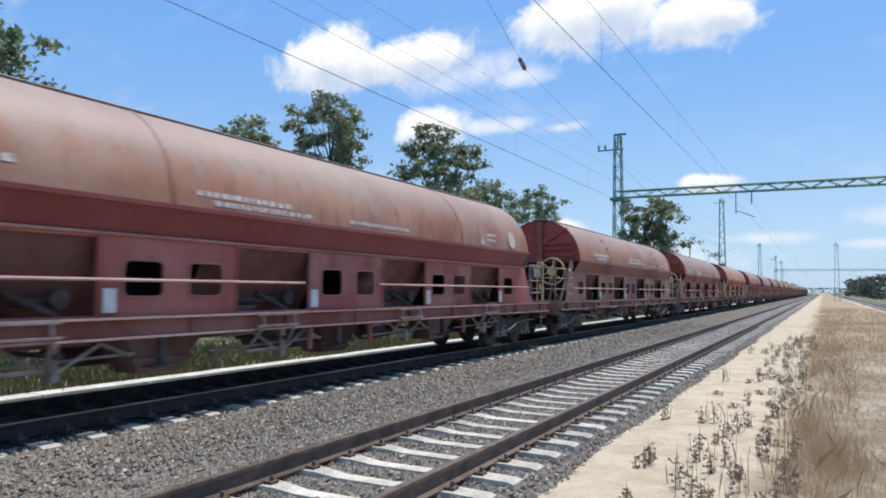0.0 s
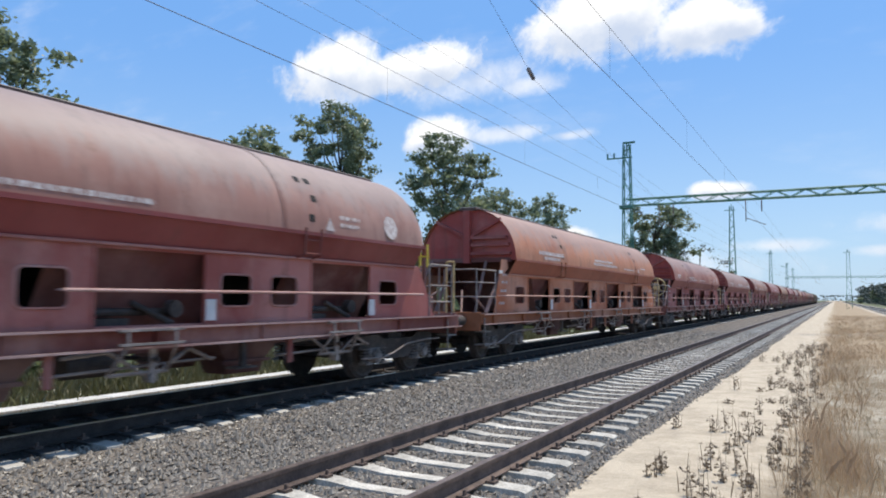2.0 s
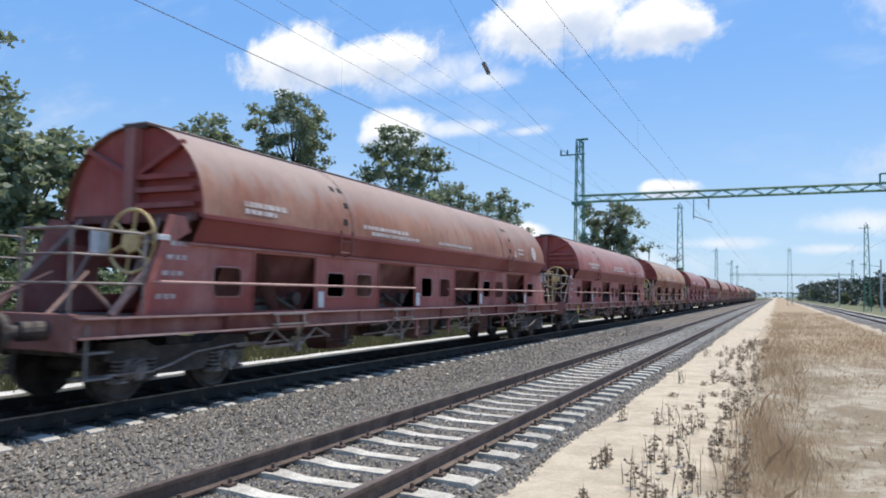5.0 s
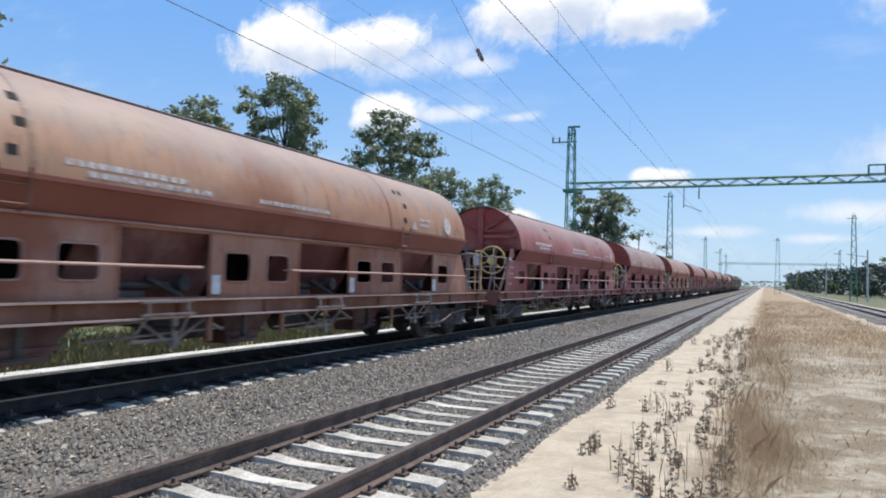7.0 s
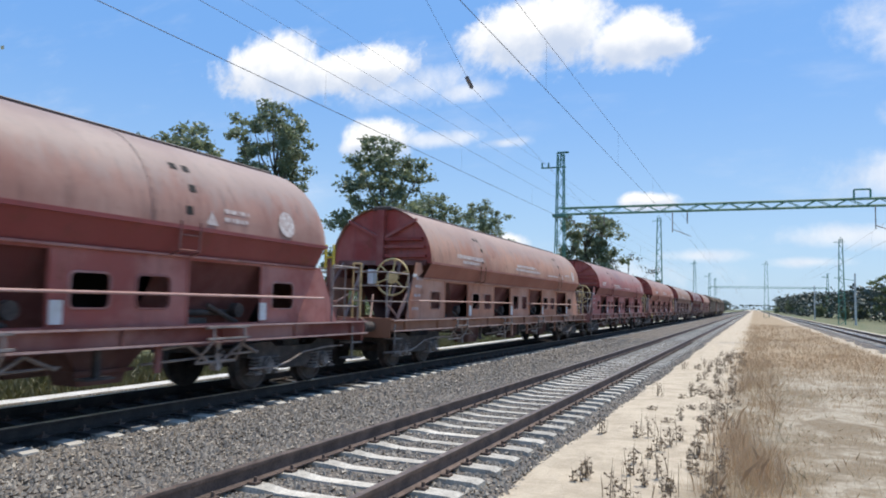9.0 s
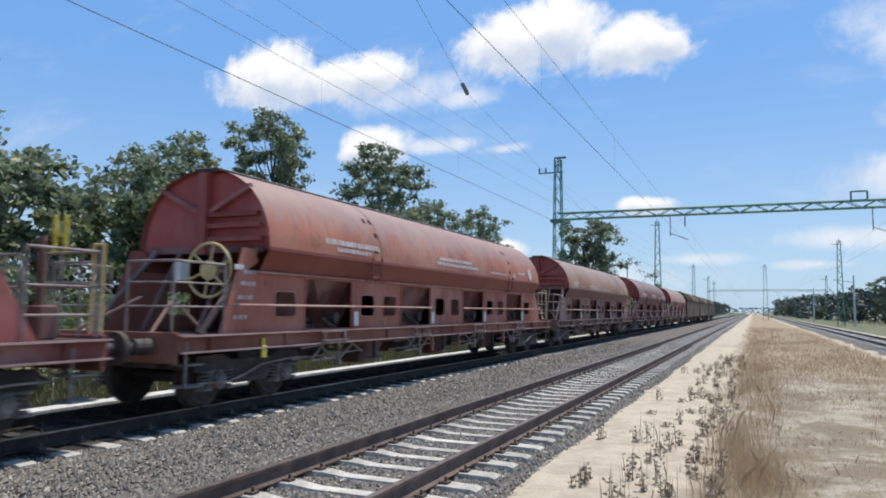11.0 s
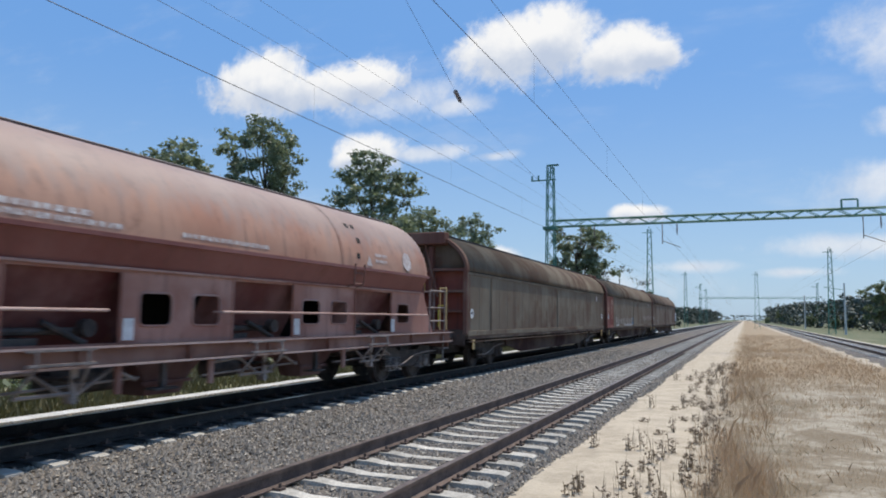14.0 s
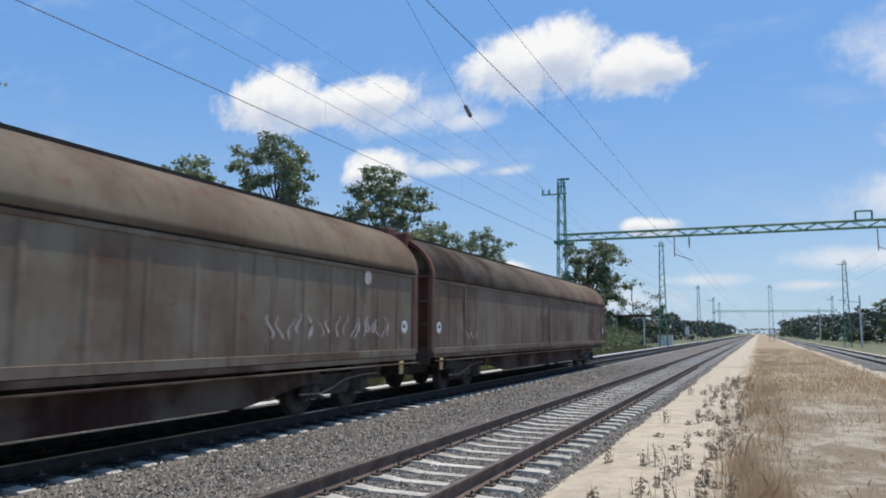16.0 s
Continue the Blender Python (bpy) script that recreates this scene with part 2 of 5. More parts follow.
# stone colour darkened to carry the shade under the train
SHADED_STONE = leaf_material("oil-darkened crushed stone", (0.022, 0.019, 0.016), (0.07, 0.06, 0.051))
STONE = leaf_material("crushed stone", (0.15, 0.124, 0.094), (0.37, 0.317, 0.248))


def ground_material():
    """Sand beside the track, dry meadow further off, green verge behind the train."""
    m, nt, bsdf, co = material("sand, dry meadow and verge")
    sep = nt.nodes.new("ShaderNodeSeparateXYZ")
    nt.links.new(co, sep.inputs[0])
    wander = math_node(nt, "MULTIPLY", math_node(nt, "SUBTRACT", noise_tex(nt, co, 0.9, 6.0, 0.65), 0.5), 1.6)
    x = math_node(nt, "ADD", sep.outputs[0], wander)
    patches = noise_tex(nt, co, 0.85, 8.0, 0.72)
    sand = mix(nt, ramp(nt, noise_tex(nt, co, 2.4, 8.0, 0.7), 0.38, 0.66), (0.57, 0.475, 0.345), (0.43, 0.35, 0.25))
    crumbs = ramp(nt, noise_tex(nt, co, 13.0, 6.0, 0.75), 0.56, 0.70, 0.0, 0.6)
    sand = mix(nt, crumbs, sand, (0.30, 0.235, 0.16))
    meadow = mix(nt, ramp(nt, patches, 0.44, 0.57), (0.43, 0.365, 0.27), (0.22, 0.165, 0.10))
    meadow = mix(nt, ramp(nt, noise_tex(nt, co, 2.6, 8.0, 0.75), 0.46, 0.62, 0.0, 0.85), meadow, (0.23, 0.17, 0.10))
    meadow = mix(nt, ramp(nt, noise_tex(nt, co, 7.5, 6.0, 0.75), 0.50, 0.66, 0.0, 0.7), meadow, (0.30, 0.255, 0.185))
    far_brown = math_node(nt, "MULTIPLY", ramp(nt, math_node(nt, "ADD", sep.outputs[1], math_node(nt, "MULTIPLY", wander, 5.0)), 20.0, 32.0), 0.75)
    meadow = mix(nt, far_brown, meadow, (0.37, 0.265, 0.155))
    verge = mix(nt, ramp(nt, noise_tex(nt, co, 0.4, 6.0), 0.4, 0.65), (0.10, 0.12, 0.05), (0.20, 0.18, 0.10))
    colour = mix(nt, ramp(nt, x, -0.95, -0.2), sand, meadow)
    colour = mix(nt, ramp(nt, x, 4.6, 5.2), colour, sand)
    colour = mix(nt, ramp(nt, x, 9.6, 10.4), colour, verge)
    colour = mix(nt, ramp(nt, x, -11.0, -12.2), colour, verge)
    grit = noise_tex(nt, co, 38.0, 5.0, 0.7)
    colour = mix(nt, 0.4, colour, mix(nt, grit, (0.1, 0.1, 0.1), (0.9, 0.9, 0.9)), "OVERLAY")
    nt.links.new(colour, bsdf.inputs["Base Color"])
    bsdf.inputs["Roughness"].default_value = 0.95
    bump(nt, bsdf, math_node(nt, "ADD", noise_tex(nt, co, 5.0, 8.0, 0.7), math_node(nt, "MULTIPLY", grit, 0.3)), 0.6, 0.06)
    return m


def ballast_material(name, gain):
    m, nt, bsdf, co = material(name)
    cells = nt.nodes.new("ShaderNodeTexVoronoi")
    cells.inputs["Scale"].default_value = 17.0
    nt.links.new(co, cells.inputs["Vector"])
    tone = nt.nodes.new("ShaderNodeSeparateColor")
    nt.links.new(cells.outputs["Color"], tone.inputs[0])
    colour = mix(nt, tone.outputs[0], (0.17, 0.145, 0.117), (0.35, 0.31, 0.262))
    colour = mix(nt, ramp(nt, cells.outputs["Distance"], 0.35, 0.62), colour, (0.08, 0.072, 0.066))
    colour = mix(nt, ramp(nt, noise_tex(nt, co, 0.35, 5.0), 0.4, 0.7, 0.0, 0.4), colour, (0.23, 0.205, 0.175))
    nt.links.new(colour, bsdf.inputs["Base Color"])
    nt.links.new(mix(nt, 1.0, colour, (gain, gain * 0.96, gain * 0.92), "MULTIPLY"), bsdf.inputs["Base Color"])
    bsdf.inputs["Roughness"].default_value = 0.95
    bump(nt, bsdf, ramp(nt, cells.outputs["Distance"], 0.0, 0.6, 1.0, 0.0), 0.8, 0.04)
    return m


GROUND_MAT = ground_material()
BALLAST_MAT = ballast_material("grey crushed-stone ballast", 1.0)
# low gain paints the train's shade into the bed
SHADED_BALLAST = ballast_material("oil-darkened crushed-stone ballast", 0.18)


# ---- mesh helpers ----
def as_mesh(name, bm, mat, smooth=False):
    me = bpy.data.meshes.new(name)
    bm.to_mesh(me)
    bm.free()
    me.materials.append(mat)
    if smooth:
        for p in me.polygons:
            p.use_smooth = True
    return me


def part(name, bm, mat, parent, label="", smooth=False):
    ob = new(name, bm if isinstance(bm, bpy.types.Mesh) else as_mesh(name, bm, mat, smooth))
    ob.parent = parent
    return tagged(ob, label)


def thing(name, label, category, group="", m=None, kind=""):
    ob = new(name)
    ob.empty_display_size = 0.2
    if m is not None:
        ob.matrix_basis = m
    return tagged(ob, label, category, group, kind)


def box(bm, x0, x1, y0, y1, z0, z1, bevel=0.0):
    vs = [bm.verts.new((x, y, z)) for z in (z0, z1) for y in (y0, y1) for x in (x0, x1)]
    faces = [bm.faces.new([vs[i] for i in f]) for f in ((0, 2, 3, 1), (4, 5, 7, 6), (0, 1, 5, 4), (2, 6, 7, 3), (0, 4, 6, 2), (1, 3, 7, 5))]
    if bevel:
        edges = list({e for f in faces for e in f.edges})
        bmesh.ops.bevel(bm, geom=edges, offset=bevel, segments=1, affect="EDGES")
    return bm


def tube(bm, a, b, r, n=8, r2=None):
    """A rod from a to b."""
    a, b = Vector(a), Vector(b)
    m = (b - a).to_track_quat("Z", "Y").to_matrix()
    r2 = r if r2 is None else r2
    rings = []
    for p, rr in ((a, r), (b, r2)):
        rings.append([bm.verts.new(p + m @ Vector((rr * math.cos(2 * math.pi * i / n), rr * math.sin(2 * math.pi * i / n), 0))) for i in range(n)])
    for i in range(n):
        bm.faces.new((rings[0][i], rings[0][(i + 1) % n], rings[1][(i + 1) % n], rings[1][i]))
    bm.faces.new(rings[0][::-1])
    bm.faces.new(rings[1])
    return bm


def pipe(bm, points, r, n=8):
    for a, b in zip(points, points[1:]):
        tube(bm, a, b, r, n)
    return bm


def ring(bm, centre, r, thick, axis="Y", n=20, k=6):
    """A torus round the axis."""
    rows = []
    for i in range(n):
        t = 2 * math.pi * i / n
        row = []
        for j in range(k):
            s = 2 * math.pi * j / k
            d, h = r + thick * math.cos(s), thick * math.sin(s)
            p = {"Y": (d * math.cos(t), h, d * math.sin(t)), "X": (h, d * math.cos(t), d * math.sin(t)), "Z": (d * math.cos(t), d * math.sin(t), h)}[axis]
            row.append(bm.verts.new(Vector(centre) + Vector(p)))
        rows.append(row)
    for i in range(n):
        for j in range(k):
            bm.faces.new((rows[i][j], rows[(i + 1) % n][j], rows[(i + 1) % n][(j + 1) % k], rows[i][(j + 1) % k]))
    return bm


def extrude_profile(bm, profile, y0, y1, close=True):
    """A profile of (x, z) pulled along y."""
    a = [bm.verts.new((x, y0, z)) for x, z in profile]
    b = [bm.verts.new((x, y1, z)) for x, z in profile]
    n = len(profile)
    for i in range(n if close else n - 1):
        bm.faces.new((a[i], a[(i + 1) % n], b[(i + 1) % n], b[i]))
    if close:
        bm.faces.new(a[::-1])
        bm.faces.new(b)
    bmesh.ops.recalc_face_normals(bm, faces=bm.faces)
    return bm


def raw_mesh(name, verts, faces, mat):
    me = bpy.data.meshes.new(name)
    me.from_pydata(verts, [], faces)
    me.materials.append(mat)
    return me


# ---- ground and tracks ----
def build_ground():
    steps = np.concatenate([-np.geomspace(3000, 14, 26), np.linspace(-13, 13, 53), np.geomspace(14, 3000, 26)])
    ys = np.concatenate([-np.geomspace(3000, 12, 20), np.linspace(-10, 60, 110), np.geomspace(62, 3500, 40)])
    verts, faces = [], []
    for y in ys:
        for x in steps:
            z = GROUND
            if abs(x) < 60 and -20 < y < 200:
                z += 0.05 * noise.noise((x * 0.5, y * 0.35, 0)) + 0.03 * noise.noise((x * 1.7, y * 1.4, 4))
            if x > -0.3:
                z += 0.06 * min(1.0, (x + 0.3) / 1.2)
            if -2.5 < x < 0:
                z += 0.06
            if -12.5 < x < -2.5:
                z = GROUND - 0.06
            verts.append((float(x), float(y), float(z)))
    n = len(steps)
    for j in range(len(ys) - 1):
        for i in range(n - 1):
            faces.append((j * n + i, j * n + i + 1, (j + 1) * n + i + 1, (j + 1) * n + i))
    ob = new("ground", raw_mesh("ground", verts, faces, GROUND_MAT))
    tagged(ob, "pale sand and bleached dry meadow with a green verge", "ground", kind="structure")
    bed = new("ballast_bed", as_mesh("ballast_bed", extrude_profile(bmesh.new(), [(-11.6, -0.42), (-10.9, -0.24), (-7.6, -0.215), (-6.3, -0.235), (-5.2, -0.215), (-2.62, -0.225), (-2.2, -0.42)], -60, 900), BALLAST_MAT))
    tagged(bed, "grey crushed-stone ballast bed under both tracks", "ballast", kind="structure")
    # dark strip laid where the train's shade falls
    bed = new("ballast_bed", as_mesh("ballast_bed", extrude_profile(bmesh.new(), [(-10.7, -0.40), (-10.6, -0.215), (-7.95, -0.205), (-7.8, -0.40)], -60, 900), SHADED_BALLAST))
    tagged(bed, "ballast painted dark as train shade under the far track", "ballast", kind="structure")
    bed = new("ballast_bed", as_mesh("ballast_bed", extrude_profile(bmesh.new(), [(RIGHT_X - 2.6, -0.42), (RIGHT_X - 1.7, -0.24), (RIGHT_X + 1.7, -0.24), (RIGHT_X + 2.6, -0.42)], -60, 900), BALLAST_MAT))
    tagged(bed, "pale grey ballast bed of the side track", "ballast", kind="structure")


def stones():
    """Loose angular stones on the ballast where the camera is near."""
    rng = np.random.default_rng(5)
    base = np.array([(1, 0, 0), (0, 1, 0), (-1, 0, 0), (0, -1, 0), (0, 0, 1), (0, 0, -1)], float)
    tris = np.array([(0, 1, 4), (1, 2, 4), (2, 3, 4), (3, 0, 4), (1, 0, 5), (2, 1, 5), (3, 2, 5), (0, 3, 5)])
    xs, ys = [], []
    for x0, x1, y0, y1, dense in ((-7.9, -2.2, 2.5, 12, 330), (-7.9, -2.2, 12, 24, 150), (-7.9, -2.2, 24, 42, 55), (-11.2, -7.9, 3.5, 16, 120)):
        n = int((x1 - x0) * (y1 - y0) * dense)
        xs.append(rng.uniform(x0, x1, n))
        ys.append(rng.uniform(y0, y1, n))
    x, y = np.concatenate(xs), np.concatenate(ys)
    # keep the sleepers' tops clear of most stones
    for cx, phase in ((NEAR_X, 0.4), (FAR_X, 0.43)):
        on = (np.abs(x - cx) < 1.24) & (np.abs((y - phase + 0.3) % 0.6 - 0.3) < 0.13)
        x, y = x[~on], y[~on]
    n = len(x)
    size = rng.uniform(0.018, 0.045, n) * (1 + np.clip((y - 12) / 60, 0, 0.6))
    pts = base[None] * rng.uniform(0.55, 1.25, (n, 6, 1)) * size[:, None, None]
    a, b = rng.uniform(0, 6.28, n), rng.uniform(-0.8, 0.8, n)
    ca, sa, cb, sb = np.cos(a), np.sin(a), np.cos(b), np.sin(b)
    px = pts[:, :, 0] * ca[:, None] - pts[:, :, 1] * sa[:, None]
    py = pts[:, :, 0] * sa[:, None] + pts[:, :, 1] * ca[:, None]
    pz = pts[:, :, 2] * cb[:, None] + px * sb[:, None]
    edge = np.clip((x + 2.62) / 0.4, 0, 1)
    top = -0.218 + rng.uniform(-0.015, 0.012, n) - 0.18 * edge
    verts = np.stack([px + x[:, None], py + y[:, None], pz + top[:, None]], 2).reshape(-1, 3)
    faces = (tris[None] + 6 * np.arange(n)[:, None, None]).reshape(-1, 3)
    me = raw_mesh("ballast_stones", verts.tolist(), faces.tolist(), STONE)
    me.materials.append(SHADED_STONE)
    # stones inside the painted shade strip take the darkened colour
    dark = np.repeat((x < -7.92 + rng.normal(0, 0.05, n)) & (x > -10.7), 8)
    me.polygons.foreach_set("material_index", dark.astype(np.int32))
    tagged(new("ballast_stones", me), "loose grey crushed stones between the rails", "ballast", kind="stuff")


RAIL = [(-0.07, -0.172), (0.07, -0.172), (0.07, -0.160), (0.012, -0.140), (0.009, -0.045), (0.034, -0.036), (0.036, -0.006), (-0.036, -0.006), (-0.034, -0.036), (-0.009, -0.045), (-0.012, -0.140), (-0.07, -0.160)]


def shaded_concrete():
    """Sleeper concrete, train shade painted black between and beside the rails, clean ends."""
    m, nt, bsdf, co = material("sleeper concrete stained with oil")
    sep = nt.nodes.new("ShaderNodeSeparateXYZ")
    nt.links.new(co, sep.inputs[0])
    across = math_node(nt, "ADD", math_node(nt, "ABSOLUTE", sep.outputs[0]), math_node(nt, "MULTIPLY", math_node(nt, "SUBTRACT", noise_tex(nt, co, 9.0, 4.0), 0.5), 0.2))
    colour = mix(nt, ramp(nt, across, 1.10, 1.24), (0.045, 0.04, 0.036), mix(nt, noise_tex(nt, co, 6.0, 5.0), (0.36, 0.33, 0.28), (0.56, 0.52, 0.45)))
    nt.links.new(colour, bsdf.inputs["Base Color"])
    bsdf.inputs["Roughness"].default_value = 0.9
    bump(nt, bsdf, noise_tex(nt, co, 40.0, 4.0), 0.35, 0.01)
    return m


SHADED_CONCRETE = shaded_concrete()


def sleeper_mesh(cx):
    """Waisted concrete sleeper with rail pads and clips."""
    bm = bmesh.new()
    end = 1.47 if cx == FAR_X else 1.25
    rows = [(-1.23, 0.135, -0.195), (-1.17, 0.14, -0.178), (-0.9, 0.14, -0.172), (-0.55, 0.13, -0.172), (-0.3, 0.105, -0.2), (0.3, 0.105, -0.2), (0.55, 0.13, -0.172), (0.9, 0.14, -0.172), (end - 0.06, 0.14, -0.178), (end, 0.135, -0.195)]
    rings = [[bm.verts.new(p) for p in ((x, -w, -0.36), (x, w, -0.36), (x, w * 0.82, z), (x, -w * 0.82, z))] for x, w, z in rows]
    for a, b in zip(rings, rings[1:]):
        for i in range(4):
            bm.faces.new((a[i], b[i], b[(i + 1) % 4], a[(i + 1) % 4]))
    bm.faces.new(rings[0][::-1])
    bm.faces.new(rings[-1])
    bmesh.ops.recalc_face_normals(bm, faces=bm.faces)
    me = as_mesh("sleeper", bm, SHADED_CONCRETE if cx == FAR_X else CONCRETE)
    me.materials.append(RUST_RAIL)
    return me


def clip_mesh():
    bm = bmesh.new()
    for r in (-0.7525, 0.7525):
        for s in (-1, 1):
            box(bm, r + s * 0.11 - 0.05, r + s * 0.11 + 0.05, -0.05, 0.05, -0.171, -0.145)
            tube(bm, (r + s * 0.12, 0, -0.15), (r + s * 0.12, 0, -0.10), 0.018, 6)
    return as_mesh("rail_clips", bm, RUST_RAIL)


def build_track(cx, phase, top, label, y_near, y_far, count):
    root = thing("railway_track", label, "railway track", "railway tracks", pose(cx, 0, 0), "structure")
    for s in (-0.7525, 0.7525):
        rail = part("rail", extrude_profile(bmesh.new(), [(x + s, z) for x, z in RAIL], -60, 900), SHADED_RAIL if cx == FAR_X else RUST_RAIL, root, "steel rail painted black as shade" if cx == FAR_X else "rust-brown steel rail")
        part("rail_head", box(bmesh.new(), s - 0.034, s + 0.034, -60, 900, -0.0055, 0.0), top, rail, "worn running surface of the rail")
    sl, cl = sleeper_mesh(cx), clip_mesh()
    k0 = math.ceil((y_near - phase) / 0.6)
    for k in range(k0, k0 + count):
        ob = part("sleeper", sl, None, root)
        ob.location = (random.uniform(-0.012, 0.012), phase + 0.6 * k, random.uniform(-0.006, 0.003))
        if phase + 0.6 * k < 40:
            part("rail_clips", cl, None, ob)
    # the far sleepers, joined
    src = [v.co.copy() for v in sl.vertices]
    polys = [tuple(p.vertices) for p in sl.polygons]
    verts, faces = [], []
    y = phase + 0.6 * (k0 + count)
    while y < y_far:
        o = len(verts)
        verts += [(v.x, v.y + y, v.z) for v in src]
        faces += [tuple(i + o for i in p) for p in polys]
        y += 0.6
    far = part("sleeper_row", raw_mesh("sleeper_row", verts, faces, SHADED_CONCRETE if cx == FAR_X else CONCRETE), None, root, "long row of concrete sleepers running into the distance")
    tagged(far, kind="stuff")


# ---- hopper wagon ----
HALF, LOW, TOP = 1.48, 2.65, 4.09
FRONT, REAR = -8.41, 8.75


def barrel_point(a, out=0.0):
    """The rounded roof's outline; a runs from 0 at the lower edge to 1 at the ridge."""
    t = a * math.pi / 2
    x, z = HALF * math.cos(t) ** 0.93, LOW + (TOP - LOW) * math.sin(t)
    nx, nz = math.cos(t), math.sin(t)
    return x + out * nx, z + out * nz


def barrel_bm():
    bm = bmesh.new()
    n = 14
    half = [barrel_point(i / n) for i in range(n + 1)]
    outline = half + [(-x, z) for x, z in half[-2::-1]]
    last = REAR - 0.45
    rings = [[bm.verts.new((x, FRONT + (last - FRONT) * k / 16, z)) for x, z in outline] for k in range(17)]
    # the rear end leans forward towards the ridge and rounds off
    for r in range(1, 7):
        q = r / 6
        s = 1 - 0.05 * q ** 3
        rings.append([bm.verts.new((x * s, last + q * (0.45 - 0.18 * ((z - LOW) / (TOP - LOW)) ** 1.3), LOW + (z - LOW) * s)) for x, z in outline])
    for a, b in zip(rings, rings[1:]):
        for i in range(len(outline) - 1):
            bm.faces.new((a[i], a[i + 1], b[i + 1], b[i]))
    bm.faces.new(rings[-1])
    bmesh.ops.recalc_face_normals(bm, faces=bm.faces)
    return bm


def on_barrel(bm, y0, y1, a0, a1, out=0.006, n=3):
    """A patch that lies on the barrel's side."""
    for s in (1,):
        grid = [[bm.verts.new((s * barrel_point(a0 + (a1 - a0) * j / n, out)[0], y, barrel_point(a0 + (a1 - a0) * j / n, out)[1])) for j in range(n + 1)] for y in (y0, y1)]
        for j in range(n):
            bm.faces.new((grid[0][j], grid[1][j], grid[1][j + 1], grid[0][j + 1]))
    return bm


def wall_with_openings(bm, x, y0, y1, z0, z1, holes, thick):
    """A plate in the plane x with rectangular holes."""
    cuts = sorted({y0, y1, *[h[0] for h in holes], *[h[1] for h in holes]})
    zs = sorted({z0, z1, *[h[2] for h in holes], *[h[3] for h in holes]})
    for a, b in zip(cuts, cuts[1:]):
        for c, d in zip(zs, zs[1:]):
            mid = ((a + b) / 2, (c + d) / 2)
            if any(h[0] < mid[0] < h[1] and h[2] < mid[1] < h[3] for h in holes):
                continue
            box(bm, x - thick, x, a, b, c, d)
    bmesh.ops.remove_doubles(bm, verts=bm.verts, dist=0.0005)
    return bm


BIG = [(-6.97, -5.25), (-2.88, -1.18), (1.18, 2.88), (5.25, 6.97)]
SMALL = [(-7.92, -7.30), (-4.86, -4.26), (-3.80, -3.20), (-0.83, -0.23), (0.23, 0.83), (3.20, 3.80), (4.26, 4.86), (7.30, 7.92)]


def lerp_opening(y0, y1, z0, z1, bm, x, r=0.07):
    """A rounded rim round a small opening."""
    pts = []
    for cy, cz, a0 in ((y1 - r, z1 - r, 0), (y0 + r, z1 - r, 90), (y0 + r, z0 + r, 180), (y1 - r, z0 + r, 270)):
        for k in range(4):
            a = radians(a0 + 30 * k)
            pts.append((cy + r * math.cos(a), cz + r * math.sin(a)))
    # corner fillets fill the square hole's corners
    corners = ((y1, z1), (y0, z1), (y0, z0), (y1, z0))
    for q in range(4):
        arc = pts[q * 4:q * 4 + 4]
        c = bm.verts.new((x, *corners[q]))
        vs = [bm.verts.new((x, *p)) for p in arc]
        for u, v in zip(vs, vs[1:]):
            bm.faces.new((c, u, v))
    return bm


def wheelset_bm():
    bm = bmesh.new()
    tube(bm, (-1.0, 0, 0), (1.0, 0, 0), 0.09, 10)
    for s in (-1, 1):
        tube(bm, (s * 0.69, 0, 0), (s * 0.82, 0, 0), 0.46, 28)
        tube(bm, (s * 0.67, 0, 0), (s * 0.70, 0, 0), 0.49, 28)
        tube(bm, (s * 0.82, 0, 0), (s * 0.86, 0, 0), 0.16, 14)
        ring(bm, (s * 0.82, 0, 0), 0.40, 0.035, "X", 24, 5)
    return bm


def bogie_frame_bm():
    """Welded two-axle bogie frame with axle boxes, springs and brake hangers."""
    bm = bmesh.new()
    for s in (-1, 1):
        prof = [(-1.4, 0.60), (-1.35, 0.84), (-0.75, 0.86), (-0.55, 0.76), (0.55, 0.76), (0.75, 0.86), (1.35, 0.84), (1.4, 0.60), (0.62, 0.56), (0.42, 0.36), (-0.42, 0.36), (-0.62, 0.56)]
        a = [bm.verts.new((s * 0.93, y, z)) for y, z in prof]
        b = [bm.verts.new((s * 1.09, y, z)) for y, z in prof]
        n = len(prof)
        for i in range(n):
            bm.faces.new((a[i], a[(i + 1) % n], b[(i + 1) % n], b[i]))
        bm.faces.new(a)
        bm.faces.new(b[::-1])
        for w in (-0.9, 0.9):
            for d in (-0.24, 0.24):
                box(bm, s * 1.0 - 0.05, s * 1.0 + 0.05, w + d - 0.03, w + d + 0.03, 0.30, 0.62)
    box(bm, -1.0, 1.0, -0.25, 0.25, 0.60, 0.86)
    for w in (-1.3, 1.3):
        box(bm, -1.0, 1.0, w - 0.05, w + 0.05, 0.62, 0.74)
    bmesh.ops.recalc_face_normals(bm, faces=bm.faces)
    return bm


def axle_box_bm(s):
    """Round axle box with a bolted cover on a cast housing."""
    bm = bmesh.new()
    box(bm, min(s * 1.0, s * 1.12), max(s * 1.0, s * 1.12), -0.17, 0.17, -0.13, 0.15, 0.02)
    tube(bm, (s * 1.12, 0, 0), (s * 1.19, 0, 0), 0.145, 16)
    tube(bm, (s * 1.19, 0, 0), (s * 1.215, 0, 0), 0.10, 14)
    for k in range(6):
        a = math.pi * k / 3
